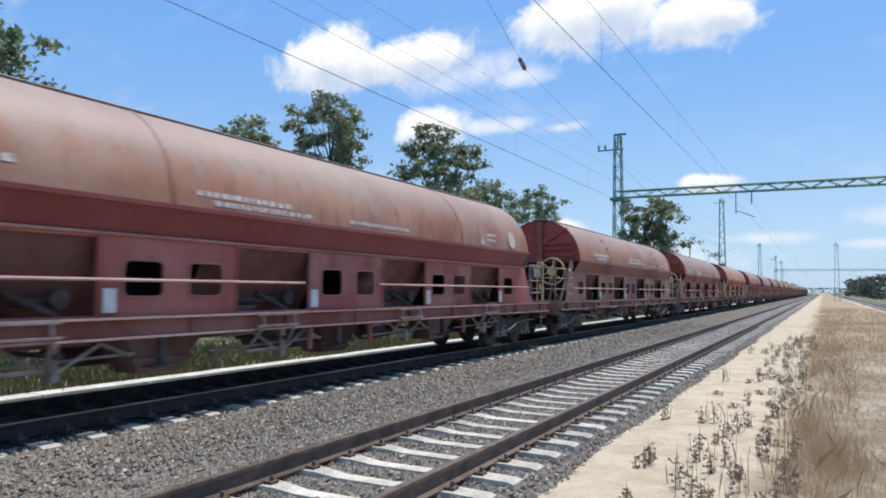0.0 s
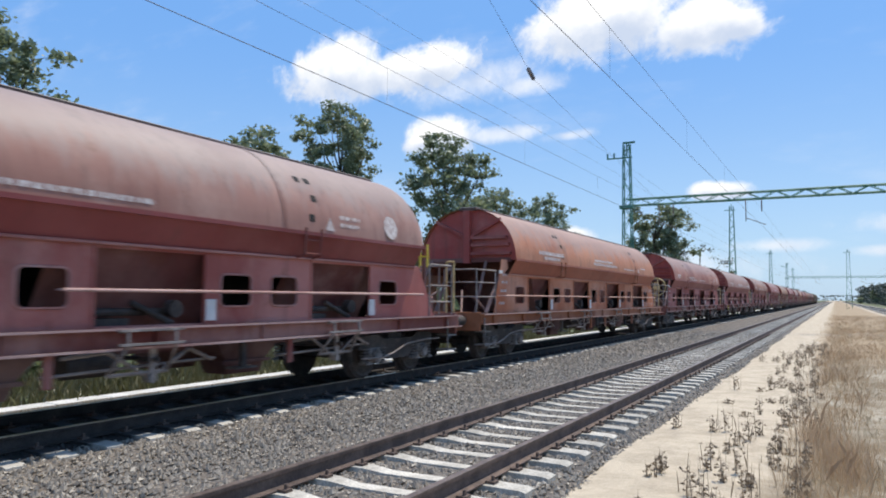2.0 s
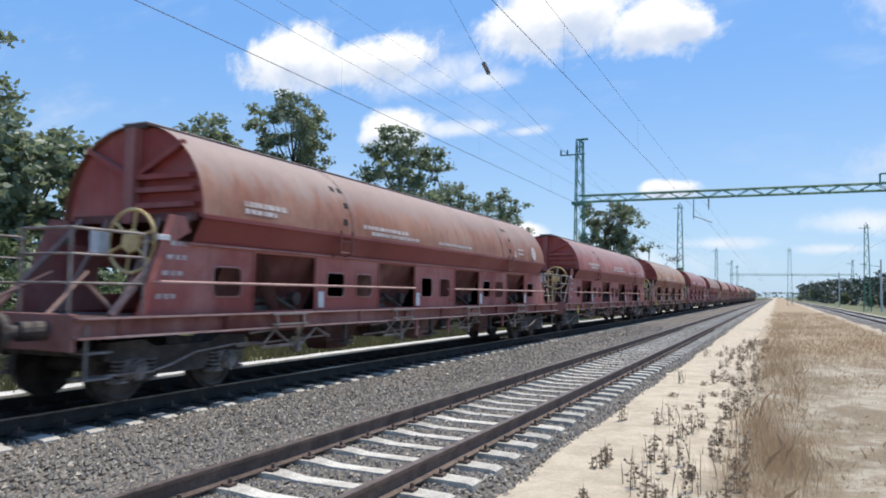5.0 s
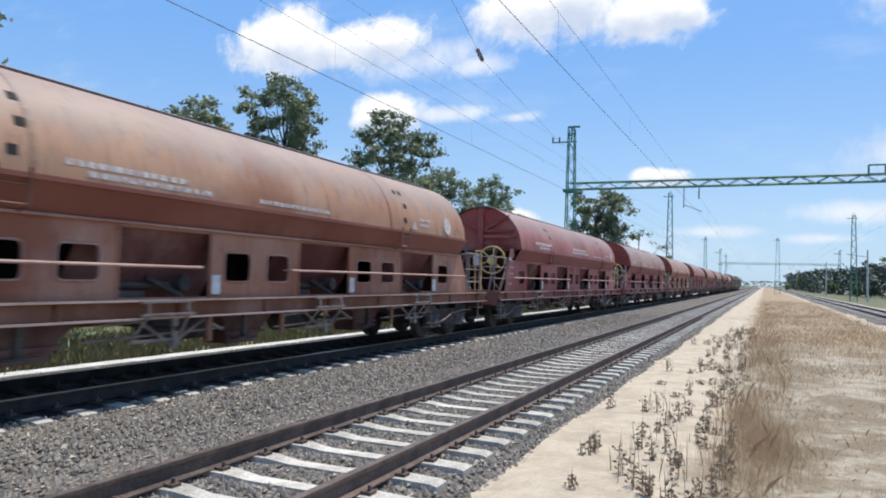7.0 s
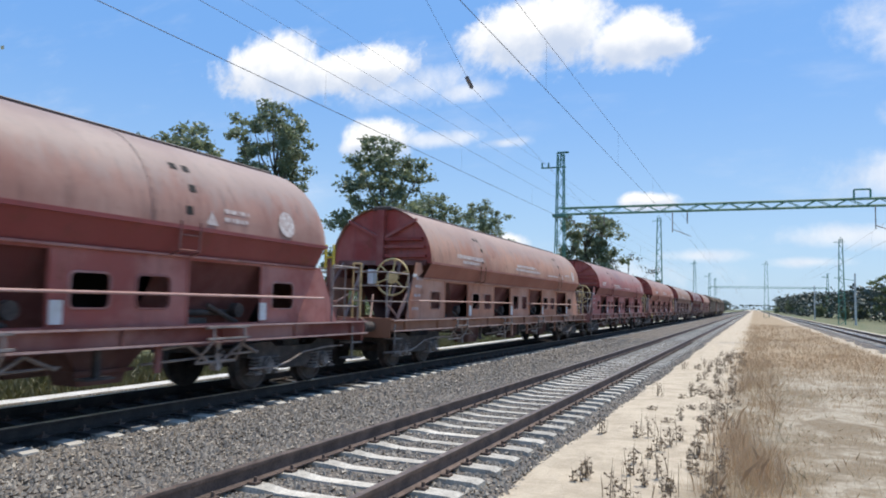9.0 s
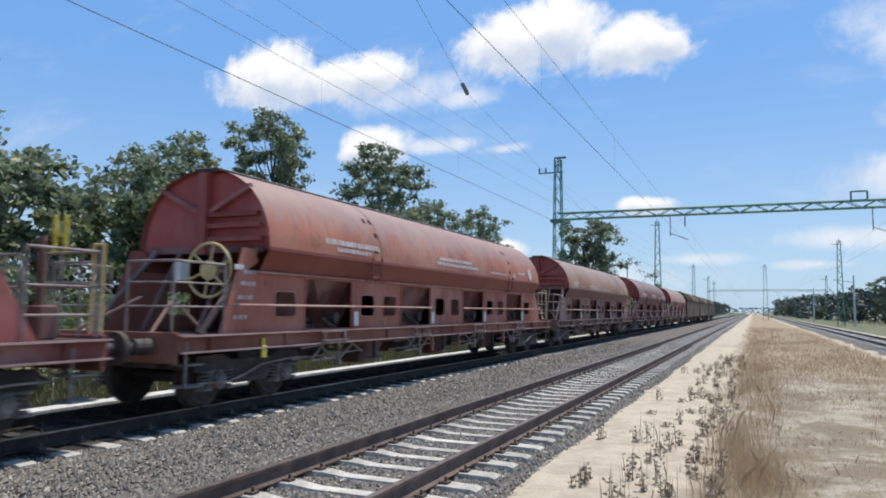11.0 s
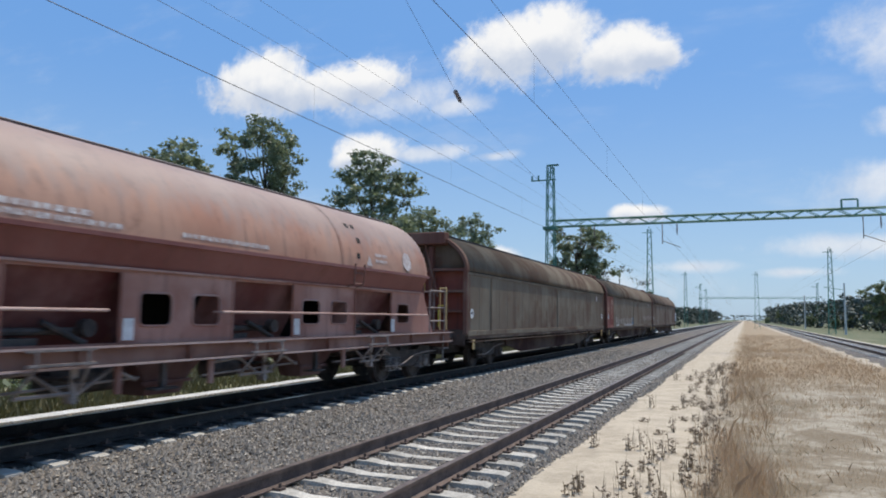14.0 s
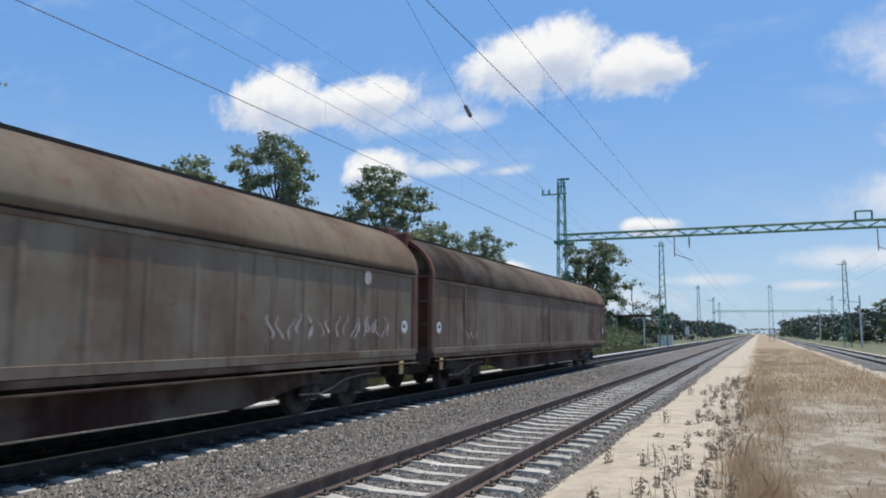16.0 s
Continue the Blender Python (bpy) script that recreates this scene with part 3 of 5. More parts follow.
        tube(bm, (s * 1.185, 0.12 * math.cos(a), 0.12 * math.sin(a)), (s * 1.205, 0.12 * math.cos(a), 0.12 * math.sin(a)), 0.016, 6)
    return bm


def spring_bm(s):
    """Coil spring between the axle box arm and the frame."""
    bm = bmesh.new()
    for k in range(5):
        ring(bm, (s * 1.08, 0, -0.09 + 0.06 * k), 0.085, 0.017, "Z", 12, 5)
    box(bm, s * 1.08 - 0.10, s * 1.08 + 0.10, -0.10, 0.10, -0.14, -0.11)
    return bm


def add_bogie(w, c, boxes):
    bogie = part("bogie", shared("bogie", bogie_frame_bm, DARK_STEEL), None, w, "grimy black two-axle bogie")
    bogie.location = (0, c, 0)
    part("brake_rod", shared("brake_rod", brake_rod_bm, GREY_STEEL), None, bogie, "bare grey brake rod")
    for a in (-0.9, 0.9):
        ws = part("wheelset", shared("wheelset", wheelset_bm, DARK_STEEL), None, bogie)
        ws.location = (0, a, 0.46)
        for s in (-1, 1):
            ob = part("axle_box", shared(f"axle_box{s}{boxes.name}", lambda: axle_box_bm(s), boxes), None, bogie, "round axle box with a bolted cover")
            ob.location = (0, a, 0.46)
            for d in (-0.27, 0.27):
                ob = part("coil_spring", shared(f"spring{s}{boxes.name}", lambda: spring_bm(s), boxes), None, bogie, "coil spring")
                ob.location = (0, a + d, 0.44)


MESHES = {}


def shared(key, make, mat, smooth=False):
    if key not in MESHES:
        MESHES[key] = as_mesh(key, make(), mat, smooth)
    return MESHES[key]


def side_panel_bm(s):
    bm = bmesh.new()
    holes = [(a, b, 1.22, 2.17) for a, b in BIG] + [(a, b, 1.46, 1.90) for a, b in SMALL]
    x = s * 1.25
    wall_with_openings(bm, x + (0.02 if s < 0 else 0), FRONT - 0.30, REAR - 0.35, 1.19, 2.24, holes, 0.02)
    for a, b in SMALL:
        lerp_opening(a, b, 1.46, 1.90, bm, x + 0.001 * s)
    # the raking corner plate at the front
    for e in (0.0, 0.02):
        vs = [bm.verts.new((x - e * s, y, z)) for y, z in ((FRONT - 0.30, 2.24), (FRONT - 0.30, 1.19), (FRONT - 0.95, 1.19), (FRONT - 0.42, 2.62), (FRONT - 0.1, 2.62), (FRONT, 2.4))]
        bm.faces.new(vs)
    # the rear corner plate rakes the other way
    for e in (0.0, 0.02):
        vs = [bm.verts.new((x - e * s, y, z)) for y, z in ((REAR - 0.35, 2.24), (REAR + 0.1, 2.24), (REAR + 0.75, 1.19), (REAR - 0.35, 1.19))]
        bm.faces.new(vs)
    # stiffening flanges beside the large openings
    for a, b in BIG:
        for y in (a - 0.035, b + 0.005):
            box(bm, min(x, x + 0.025 * s), max(x, x + 0.025 * s), y, y + 0.03, 1.2, 2.2)
    return bm


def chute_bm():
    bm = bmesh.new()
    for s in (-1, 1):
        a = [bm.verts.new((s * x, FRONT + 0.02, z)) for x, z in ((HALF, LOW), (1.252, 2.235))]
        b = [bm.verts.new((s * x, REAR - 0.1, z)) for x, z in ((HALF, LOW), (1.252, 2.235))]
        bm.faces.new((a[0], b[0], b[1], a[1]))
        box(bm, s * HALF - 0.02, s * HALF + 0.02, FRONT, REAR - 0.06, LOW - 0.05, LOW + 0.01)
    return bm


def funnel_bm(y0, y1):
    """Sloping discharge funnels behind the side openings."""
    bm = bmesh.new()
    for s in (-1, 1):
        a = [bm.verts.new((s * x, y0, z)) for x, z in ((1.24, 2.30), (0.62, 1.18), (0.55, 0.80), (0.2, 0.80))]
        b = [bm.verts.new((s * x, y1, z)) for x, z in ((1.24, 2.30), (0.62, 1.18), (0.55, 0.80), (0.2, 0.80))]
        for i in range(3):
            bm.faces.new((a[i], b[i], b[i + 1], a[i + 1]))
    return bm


def hood_bm():
    """The rounded end plate under the roof's front edge, with its ribs."""
    bm = bmesh.new()
    n = 14
    half = [barrel_point(i / n) for i in range(n + 1)]
    outline = [(x * 0.985, z - 0.02) for x, z in half] + [(-x * 0.985, z - 0.02) for x, z in half[-2::-1]]
    y = FRONT + 0.10
    extrude_profile(bm, outline, y, y + 0.03)
    return bm


def hood_rib_bm(which):
    """A rib of the end plate: the middle post, a raking rib, or one of the cross bars of its one half."""
    bm = bmesh.new()
    y = FRONT + 0.10
    if which == 0:
        return box(bm, -0.10, 0.10, y - 0.16, y - 0.002, LOW - 0.1, TOP - 0.06)
    if which in (-1, 1):
        s = which
        for k, (z0, z1) in enumerate(((3.35, 3.80),)):
            a = [bm.verts.new((s * x, y - d, z)) for x, z, d in ((0.1, z0, 0), (1.0, z1, 0), (1.0, z1 - 0.09, 0), (0.1, z0 - 0.09, 0))]
            b = [bm.verts.new((v.co.x, y - 0.10, v.co.z)) for v in a]
            for i in range(4):
                bm.faces.new((a[i], a[(i + 1) % 4], b[(i + 1) % 4], b[i]))
            bm.faces.new(b)
        return bm
    z = (2.78, 3.02, 3.22)[which - 2]
    return box(bm, 0.11, 1.30 - 0.35 * max(0, z - 2.9), y - 0.12, y - 0.002, z, z + 0.08)


def end_strut_bm(s, outer):
    """A raking strut that carries the hopper's front end."""
    bm = bmesh.new()
    if outer:
        return tube(bm, (s * 1.15, FRONT + 0.1, LOW), (s * 1.18, FRONT - 1.3, 1.2), 0.05, 8) or bm
    return tube(bm, (s * 0.55, FRONT + 0.1, LOW), (s * 0.6, FRONT - 0.7, 1.2), 0.042, 8) or bm


def end_slope_bm():
    """The hopper's inclined end wall."""
    bm = bmesh.new()
    vs = [bm.verts.new(p) for p in ((-1.25, FRONT + 1.5, 2.75), (1.25, FRONT + 1.5, 2.75), (1.2, FRONT + 2.2, 1.2), (-1.2, FRONT + 2.2, 1.2))]
    bm.faces.new(vs)
    return bm


def rod_bm(points, r):
    return pipe(bmesh.new(), points, r)


def build_railing(add, name, y0, y1, s, h, xs, levels):
    """One side of an end platform's railing: the bent top rail, its posts and its lower rails."""
    x = s * 1.25
    top = add(name, shared(f"{name}{s}", lambda: rod_bm([(x, y1, 1.2), (x, y1, h), (x, y0, h), (s * xs[0], y0, h), (s * xs[0], y0, 1.2)], 0.02), GREY_STEEL), None, "dusty grey tubular railing")
    for px in xs[1:]:
        add("post", shared(f"{name}{s}{px}", lambda: rod_bm([(s * px, y0, 1.2), (s * px, y0, h)], 0.019), GREY_STEEL), None, "", top)
    for z in levels:
        add("lower_rail", shared(f"{name}{s}{z}", lambda: rod_bm([(x, y1, z), (x, y0, z), (s * xs[0], y0, z)], 0.016), GREY_STEEL), None, "", top)


def platform_bm(y0, y1):
    bm = bmesh.new()
    box(bm, -1.38, 1.38, y0, y1, 1.13, 1.19, 0.01)
    return bm


def brake_rod_bm():
    """A bent rod along the outside of a bogie."""
    bm = bmesh.new()
    pipe(bm, [(1.22, -1.5, 0.44), (1.22, -0.75, 0.42), (1.22, -0.35, 0.50), (1.22, 0.1, 0.64), (1.22, 0.9, 0.70), (1.22, 1.5, 0.70)], 0.017, 6)
    return bm


def corner_mark_bm():
    """Small worn lettering on the raking corner plate."""
    bm = bmesh.new()
    rng = random.Random(9)
    for z in (1.42, 1.75, 1.98, 2.18):
        y = FRONT - 0.62 + 0.3 * (z - 1.4)
        for _ in range(3):
            w = rng.uniform(0.07, 0.13)
            bm.faces.new([bm.verts.new((1.2545, yy, zz)) for yy, zz in ((y, z), (y + w, z), (y + w, z + 0.07), (y, z + 0.07))])
            y += w + 0.04
    return bm


def triangle_bm(y, a0, a1):
    """A warning triangle on the barrel."""
    bm = bmesh.new()
    (x0, z0), (x1, z1) = barrel_point(a0, 0.007), barrel_point(a1, 0.012)
    bm.faces.new([bm.verts.new(p) for p in ((x0, y - 0.13, z0), (x0, y + 0.13, z0), (x1, y, z1))])
    return bm


def sole_bm():
    """Channel-section side sills with flanges, and the headstocks."""
    bm = bmesh.new()
    for s in (-1, 1):
        x = s * 1.38
        box(bm, x - 0.012, x + 0.012, -10.4, 10.4, 0.94, 1.19)
        for z in (0.935, 1.175):
            box(bm, x - (0.012 if s > 0 else 0.09), x + (0.09 if s > 0 else 0.012), -10.4, 10.4, z, z + 0.02)
        for k in range(-5, 6):
            box(bm, x, x + s * 0.07, 1.95 * k - 0.01, 1.95 * k + 0.01, 0.95, 1.18) if s > 0 else None
    for y in (-10.4, 10.34):
        box(bm, -1.36, 1.36, y, y + 0.06, 0.78, 1.24, 0.01)
    box(bm, -0.35, 0.35, -10.3, 10.3, 0.84, 1.1)
    return bm


def buffer_bm(y, d, s):
    bm = bmesh.new()
    if s:
        tube(bm, (s * 0.875, y, 1.03), (s * 0.875, y + d * 0.36, 1.03), 0.12, 14)
        tube(bm, (s * 0.875, y + d * 0.36, 1.03), (s * 0.875, y + d * 0.58, 1.03), 0.08, 12)
        tube(bm, (s * 0.875, y + d * 0.58, 1.03), (s * 0.875, y + d * 0.62, 1.03), 0.23, 20)
        return bm
    tube(bm, (0, y, 1.0), (0, y + d * 0.3, 0.95), 0.06, 8)
    ring(bm, (0, y + d * 0.38, 0.8), 0.14, 0.03, "X", 12, 5)
    return bm


def ladder_bm(y):
    bm = bmesh.new()
    for d in (-0.2, 0.2):
        pipe(bm, [(1.50, y + d, 2.72), (1.47, y + d, 2.28), (1.26, y + d, 2.22)], 0.017, 6)
    for z in (2.3, 2.52):
        tube(bm, (1.47, y - 0.2, z), (1.47, y + 0.2, z), 0.014, 6)
    return bm


def seam_bm(y):
    """A flat band that follows the roof's section, on both sides."""
    bm = bmesh.new()
    n = 14
    for s in (-1, 1):
        rows = []
        for i in range(n + 1):
            x, z = barrel_point(i / n, 0.008)
            rows.append([bm.verts.new((s * x, y + d, z)) for d in (-0.045, 0.045)])
        for a, b in zip(rows, rows[1:]):
            bm.faces.new((a[0], a[1], b[1], b[0]) if s > 0 else (a[1], a[0], b[0], b[1]))
    return bm


def rim_bm(y0, y1, z0=1.46, z1=1.90, r=0.07):
    """The raised lip round a small opening."""
    bm = bmesh.new()
    pts = []
    for cy, cz, a0 in ((y1 - r, z1 - r, 0), (y0 + r, z1 - r, 90), (y0 + r, z0 + r, 180), (y1 - r, z0 + r, 270)):
        for k in range(4):
            a = radians(a0 + 30 * k)
            pts.append((cy + r * math.cos(a), cz + r * math.sin(a), math.cos(a), math.sin(a)))
    rows = [[bm.verts.new(p) for p in ((1.235, y, z), (1.275, y, z), (1.275, y + 0.022 * cy, z + 0.022 * cz), (1.252, y + 0.03 * cy, z + 0.03 * cz))] for y, z, cy, cz in pts]
    for a, b in zip(rows, rows[1:] + rows[:1]):
        for k in range(3):
            bm.faces.new((a[k], b[k], b[k + 1], a[k + 1]))
    bmesh.ops.recalc_face_normals(bm, faces=bm.faces)
    return bm


def opening_step_bm(y):
    """Two step bars on raking brackets outside the sill."""
    bm = bmesh.new()
    for z, x in ((1.155, 1.56), (0.985, 1.58)):
        box(bm, x - 0.05, x, y - 0.48, y + 0.48, z, z + 0.03)
    for d in (-0.36, 0.36):
        pipe(bm, [(1.40, y + d, 1.15), (1.55, y + d, 1.165), (1.57, y + d, 0.99), (1.30, y + d * 1.25, 0.62)], 0.02, 6)
    tube(bm, (1.30, y - 0.45, 0.62), (1.30, y + 0.45, 0.62), 0.025, 6)
    return bm


def spout_bm(y, s):
    """A discharge spout that narrows below the frame."""
    bm = bmesh.new()
    rings = [[bm.verts.new((s * x, y + d, z)) for x, d in ((x0, -w), (x1, -w), (x1, w), (x0, w))] for x0, x1, w, z in ((0.35, 1.10, 0.75, 1.0), (0.45, 1.0, 0.42, 0.62), (0.5, 0.95, 0.36, 0.42))]
    for a, b in zip(rings, rings[1:]):
        for k in range(4):
            bm.faces.new((a[k], a[(k + 1) % 4], b[(k + 1) % 4], b[k]))
    bm.faces.new(rings[-1])
    box(bm, min(s * 1.0, s * 1.04), max(s * 1.0, s * 1.04), y - 0.5, y + 0.5, 0.58, 0.63)
    bmesh.ops.recalc_face_normals(bm, faces=bm.faces)
    return bm


def foothold_bm(y):
    """Climbing holes on the barrel above a ladder: flat black patches as their shade."""
    bm = bmesh.new()
    for k, (dy, a) in enumerate(((-0.02, 0.08), (0.12, 0.24), (-0.12, 0.40), (0.14, 0.40))):
        on_barrel(bm, y + dy - 0.07, y + dy + 0.07, a, a + 0.055, 0.004)
    return bm


def handrail_bm(y0, y1):
    bm = bmesh.new()
    tube(bm, (1.50, y0, 1.655), (1.50, y1, 1.655), 0.021, 8)
    n = max(2, int((y1 - y0) / 1.95))
    for k in range(n + 1):
        y = y0 + 0.1 + (y1 - y0 - 0.2) * k / n
        tube(bm, (1.25, y, 1.655), (1.50, y, 1.655), 0.016, 6)
    return bm


def bracket_bm(y):
    """A hanging guide bracket with its foot plate."""
    bm = box(bmesh.new(), 1.28, 1.36, y - 0.04, y + 0.04, 0.565, 0.95)
    return box(bm, 1.20, 1.42, y - 0.22, y + 0.22, 0.54, 0.57)


def pull_rod_bm(y):
    """A cranked discharge linkage under one side opening: two raking links, a long rod and a lever."""
    bm = bmesh.new()
    pipe(bm, [(1.22, y - 1.1, 0.86), (1.24, y - 0.5, 0.90), (1.26, y + 0.1, 0.54), (1.24, y + 0.75, 0.88), (1.22, y + 1.2, 0.70)], 0.026, 6)
    pipe(bm, [(1.16, y - 1.3, 0.66), (1.16, y + 1.3, 0.72)], 0.02, 6)
    tube(bm, (1.20, y + 0.1, 0.54), (1.34, y + 0.1, 0.54), 0.06, 10)
    box(bm, 1.30, 1.33, y + 0.05, y + 0.15, 0.50, 0.96)
    return bm


def mechanism_bm(y):
    """Opening gear seen through a large opening."""
    bm = bmesh.new()
    tube(bm, (0.9, y - 0.7, 1.38), (0.9, y + 0.7, 1.38), 0.05, 8)
    tube(bm, (0.95, y - 0.1, 1.5), (1.1, y + 0.45, 1.22), 0.045, 8)
    tube(bm, (0.98, y + 0.5, 1.42), (1.12, y + 0.5, 1.42), 0.12, 12)
    box(bm, 0.7, 1.05, y - 0.75, y - 0.2, 1.2, 1.3)
    return bm


def handwheel_bm(c):
    bm = bmesh.new()
    ring(bm, c, 0.46, 0.028, "Y", 28, 6)
    for k in range(3):
        a = radians(60 * k + 20)
        d = Vector((math.cos(a), 0, math.sin(a))) * 0.46
        tube(bm, Vector(c) - d, Vector(c) + d, 0.022, 6)
    tube(bm, Vector(c), Vector(c) + Vector((0, 0.35, 0)), 0.03, 8)
    tube(bm, Vector(c) - Vector((0, 0.03, 0)), Vector(c) + Vector((0, 0.03, 0)), 0.17, 18)
    return bm


def lettering_bm(rows):
    """Rows of worn lettering as broken bars: start, end, low, high on the barrel's side."""
    bm = bmesh.new()
    rng = random.Random(3)
    for y0, y1, a0, a1 in rows:
        y = y0
        while y < y1:
            w = rng.uniform(0.05, 0.16)
            on_barrel(bm, y, min(y + w, y1), a0, a1, 0.005, 1)
            y += w + rng.uniform(0.015, 0.05)
    return bm


def disc_on_barrel(bm, y, a, r, n=16):
    c = Vector((barrel_point(a, 0.008)[0], y, barrel_point(a, 0.008)[1]))
    da = 0.01
    up = Vector((barrel_point(a + da)[0] - barrel_point(a)[0], 0, barrel_point(a + da)[1] - barrel_point(a)[1])).normalized()
    vs = [bm.verts.new(c + Vector((0, r * math.cos(2 * math.pi * k / n), 0)) + up * r * math.sin(2 * math.pi * k / n)) for k in range(n)]
    bm.faces.new(vs)
    return bm


def build_hopper(label, colour, panel, wheel=True, ladders=True, disc=True, text=0, posts=True, lever=False):
    """A bogie hopper wagon; y runs to its rear."""
    w = thing("hopper_wagon", label, "freight wagon", "hopper wagons of the train")
    panel = tuple(c * k for c, k in zip(panel, (1.14, 1.08, 1.04)))

    def add(name, mesh, tint=None, lab="", parent=None):
        ob = part(name, mesh, None, parent or w, lab)
        ob.color = (*(tint or colour), 1)
        return ob
    hood_c = (0.50, 0.10, 0.08)
    barrel = add("barrel", shared("barrel", barrel_bm, PAINT, True))
    add("roof_ridge", shared("roof_ridge", lambda: box(bmesh.new(), -0.26, 0.26, FRONT + 0.02, REAR - 0.28, TOP - 0.06, TOP + 0.045, 0.012), PAINT), (0.07, 0.05, 0.045), "dark roof ridge", barrel)
    hood = add("end_hood", shared("hood", hood_bm, PAINT), hood_c, "dark red ribbed end plate")
    for k in (-1, 0, 1, 2, 3, 4):
        add("rib", shared(f"rib{k}", lambda: hood_rib_bm(k), PAINT), tuple(c * 0.8 for c in hood_c), "", hood)
    # panel tint darkened here: shade of the overhanging roof is painted in
    add("chute", shared("chute", chute_bm, SHADED_PAINT), tuple(c * k for c, k in zip(panel, (0.64, 0.47, 0.52))), "sloping band under the roof, darkened as shade")
    for s in (1, -1):
        add("side_panel", shared(f"panel{s}", lambda: side_panel_bm(s), PANEL_PAINT), panel)
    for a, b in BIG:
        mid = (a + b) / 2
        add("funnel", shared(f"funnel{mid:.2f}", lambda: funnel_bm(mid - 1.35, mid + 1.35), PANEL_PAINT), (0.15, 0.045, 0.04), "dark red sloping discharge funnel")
        add("discharge_gear", shared(f"mech{mid:.2f}", lambda: mechanism_bm(mid), DARK_STEEL))
    for k, y in enumerate((-5.08, -1.05, 2.99, 7.02)):
        add("white_plate", shared(f"plate{k}", lambda: box(bmesh.new(), 1.275, 1.29, y - 0.09, y + 0.10, 1.25, 1.55, 0.004), WHITE_PLATE), None, "small dirty white plate")
    # added black plate: blocks the view through, stands for the shaded interior
    add("inner_wall", shared("inner_wall", lambda: box(bmesh.new(), -0.03, 0.03, FRONT + 2.2, REAR - 0.12, 0.85, 2.6), BLACK), None, "black plate added to close off the inside")
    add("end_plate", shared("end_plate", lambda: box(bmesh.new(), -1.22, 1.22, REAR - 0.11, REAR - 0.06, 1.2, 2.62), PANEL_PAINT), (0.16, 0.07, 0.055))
    for y in (-10.05, 10.05):
        for k, z in enumerate((0.42, 0.74)):
            add("step", shared(f"step{y}{z}", lambda: box(box(bmesh.new(), 1.12, 1.42, y - 0.2, y + 0.2, z, z + 0.03), 1.39, 1.42, y - 0.2, y - 0.17, z, z + 0.36), STEP_STEEL), None, "worn grey steel step")
    add("end_slope", shared("end_slope", end_slope_bm, PANEL_PAINT), (0.16, 0.07, 0.055))
    add("end_beam", shared("end_beam", lambda: box(bmesh.new(), -1.3, 1.3, FRONT + 0.05, FRONT + 0.12, 2.58, 2.7), PANEL_PAINT), (0.20, 0.075, 0.06))
    for s in (-1, 1):
        for outer in (True, False):
            add("strut", shared(f"strut{s}{outer}", lambda: end_strut_bm(s, outer), PANEL_PAINT), (0.27, 0.17, 0.14))
    for s in (-1, 1):
        build_railing(add, "front_railing", -10.38, -9.25, s, 2.3, (0.35, 1.25), (1.62, 1.98))
        build_railing(add, "rear_railing", 10.34, 9.3, s, 2.32, (0.25, 0.55, 0.92, 1.25), (1.5, 1.86))
        for k, (p, q) in enumerate((((s * 0.82, -10.36, 1.2), (s * 0.35, -9.4, 1.78)), ((s * 1.2, -9.6, 1.2), (s * 0.95, -9.9, 1.62)))):
            add("brace", shared(f"brace{s}{k}", lambda: rod_bm([p, q], 0.024), PANEL_PAINT), (0.26, 0.17, 0.14), "worn brace")
    # brake column, valve box and hoses on the rear platform
    add("brake_column", shared("column", lambda: tube(box(bmesh.new(), 0.62, 0.98, 9.72, 9.98, 1.19, 1.62, 0.02), (0.8, 9.85, 1.6), (0.8, 9.85, 2.5), 0.045, 8), PANEL_PAINT), (0.17, 0.07, 0.058), "dark red brake column")
    add("grab_hoop", shared("hoop", lambda: rod_bm([(1.10, 10.37, 1.25), (1.10, 10.37, 2.42), (1.29, 10.37, 2.42), (1.29, 10.37, 1.25)], 0.02), YELLOW), None, "faded yellow grab hoop")
    for k, x in enumerate((-0.32, 0.32)):
        add("air_hose", shared(f"hose{k}", lambda: rod_bm([(x, 10.4, 0.98), (x, 10.62, 0.86), (x * 0.9, 10.74, 0.62), (x * 0.7, 10.92, 0.52)], 0.03), BLACK), None, "black rubber air hose")
    for y in (-4.3, 4.3):
        add("seam", shared(f"seam{y}", lambda: seam_bm(y), PAINT), tuple(c * 0.8 for c in colour), "darker welded roof seam", barrel)
    for k, (a, b) in enumerate(SMALL):
        add("opening_rim", shared(f"rim{k}", lambda: rim_bm(a, b), PANEL_PAINT), tuple(0.65 * c + 0.35 * g for c, g in zip(panel, (0.5, 0.4, 0.36))), "pale raised rim")
    add("panel_flange", shared("flange", lambda: box(bmesh.new(), 1.252, 1.30, FRONT - 0.1, REAR - 0.1, 2.205, 2.245, 0.008), PANEL_PAINT), tuple(0.7 * c + 0.3 * g for c, g in zip(panel, (0.45, 0.36, 0.32))))
    for k, (a, b) in enumerate(BIG):
        add("opening_step", shared(f"ostep{k}", lambda: opening_step_bm(a + 0.62), GREY_STEEL), None, "worn grey steel step below an opening")
    for y in (-1.25, 0.56, 4.6):
        add("drop_post", shared(f"drop{y}", lambda: box(bmesh.new(), 1.33, 1.39, y - 0.05, y + 0.05, 0.55, 0.94, 0.008), PANEL_PAINT), tuple(c * 0.7 for c in panel))
    for y in (-4.0, 0.0, 4.0):
        for s in (-1, 1):
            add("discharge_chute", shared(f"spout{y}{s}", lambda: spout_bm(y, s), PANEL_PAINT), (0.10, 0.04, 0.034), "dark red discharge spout")
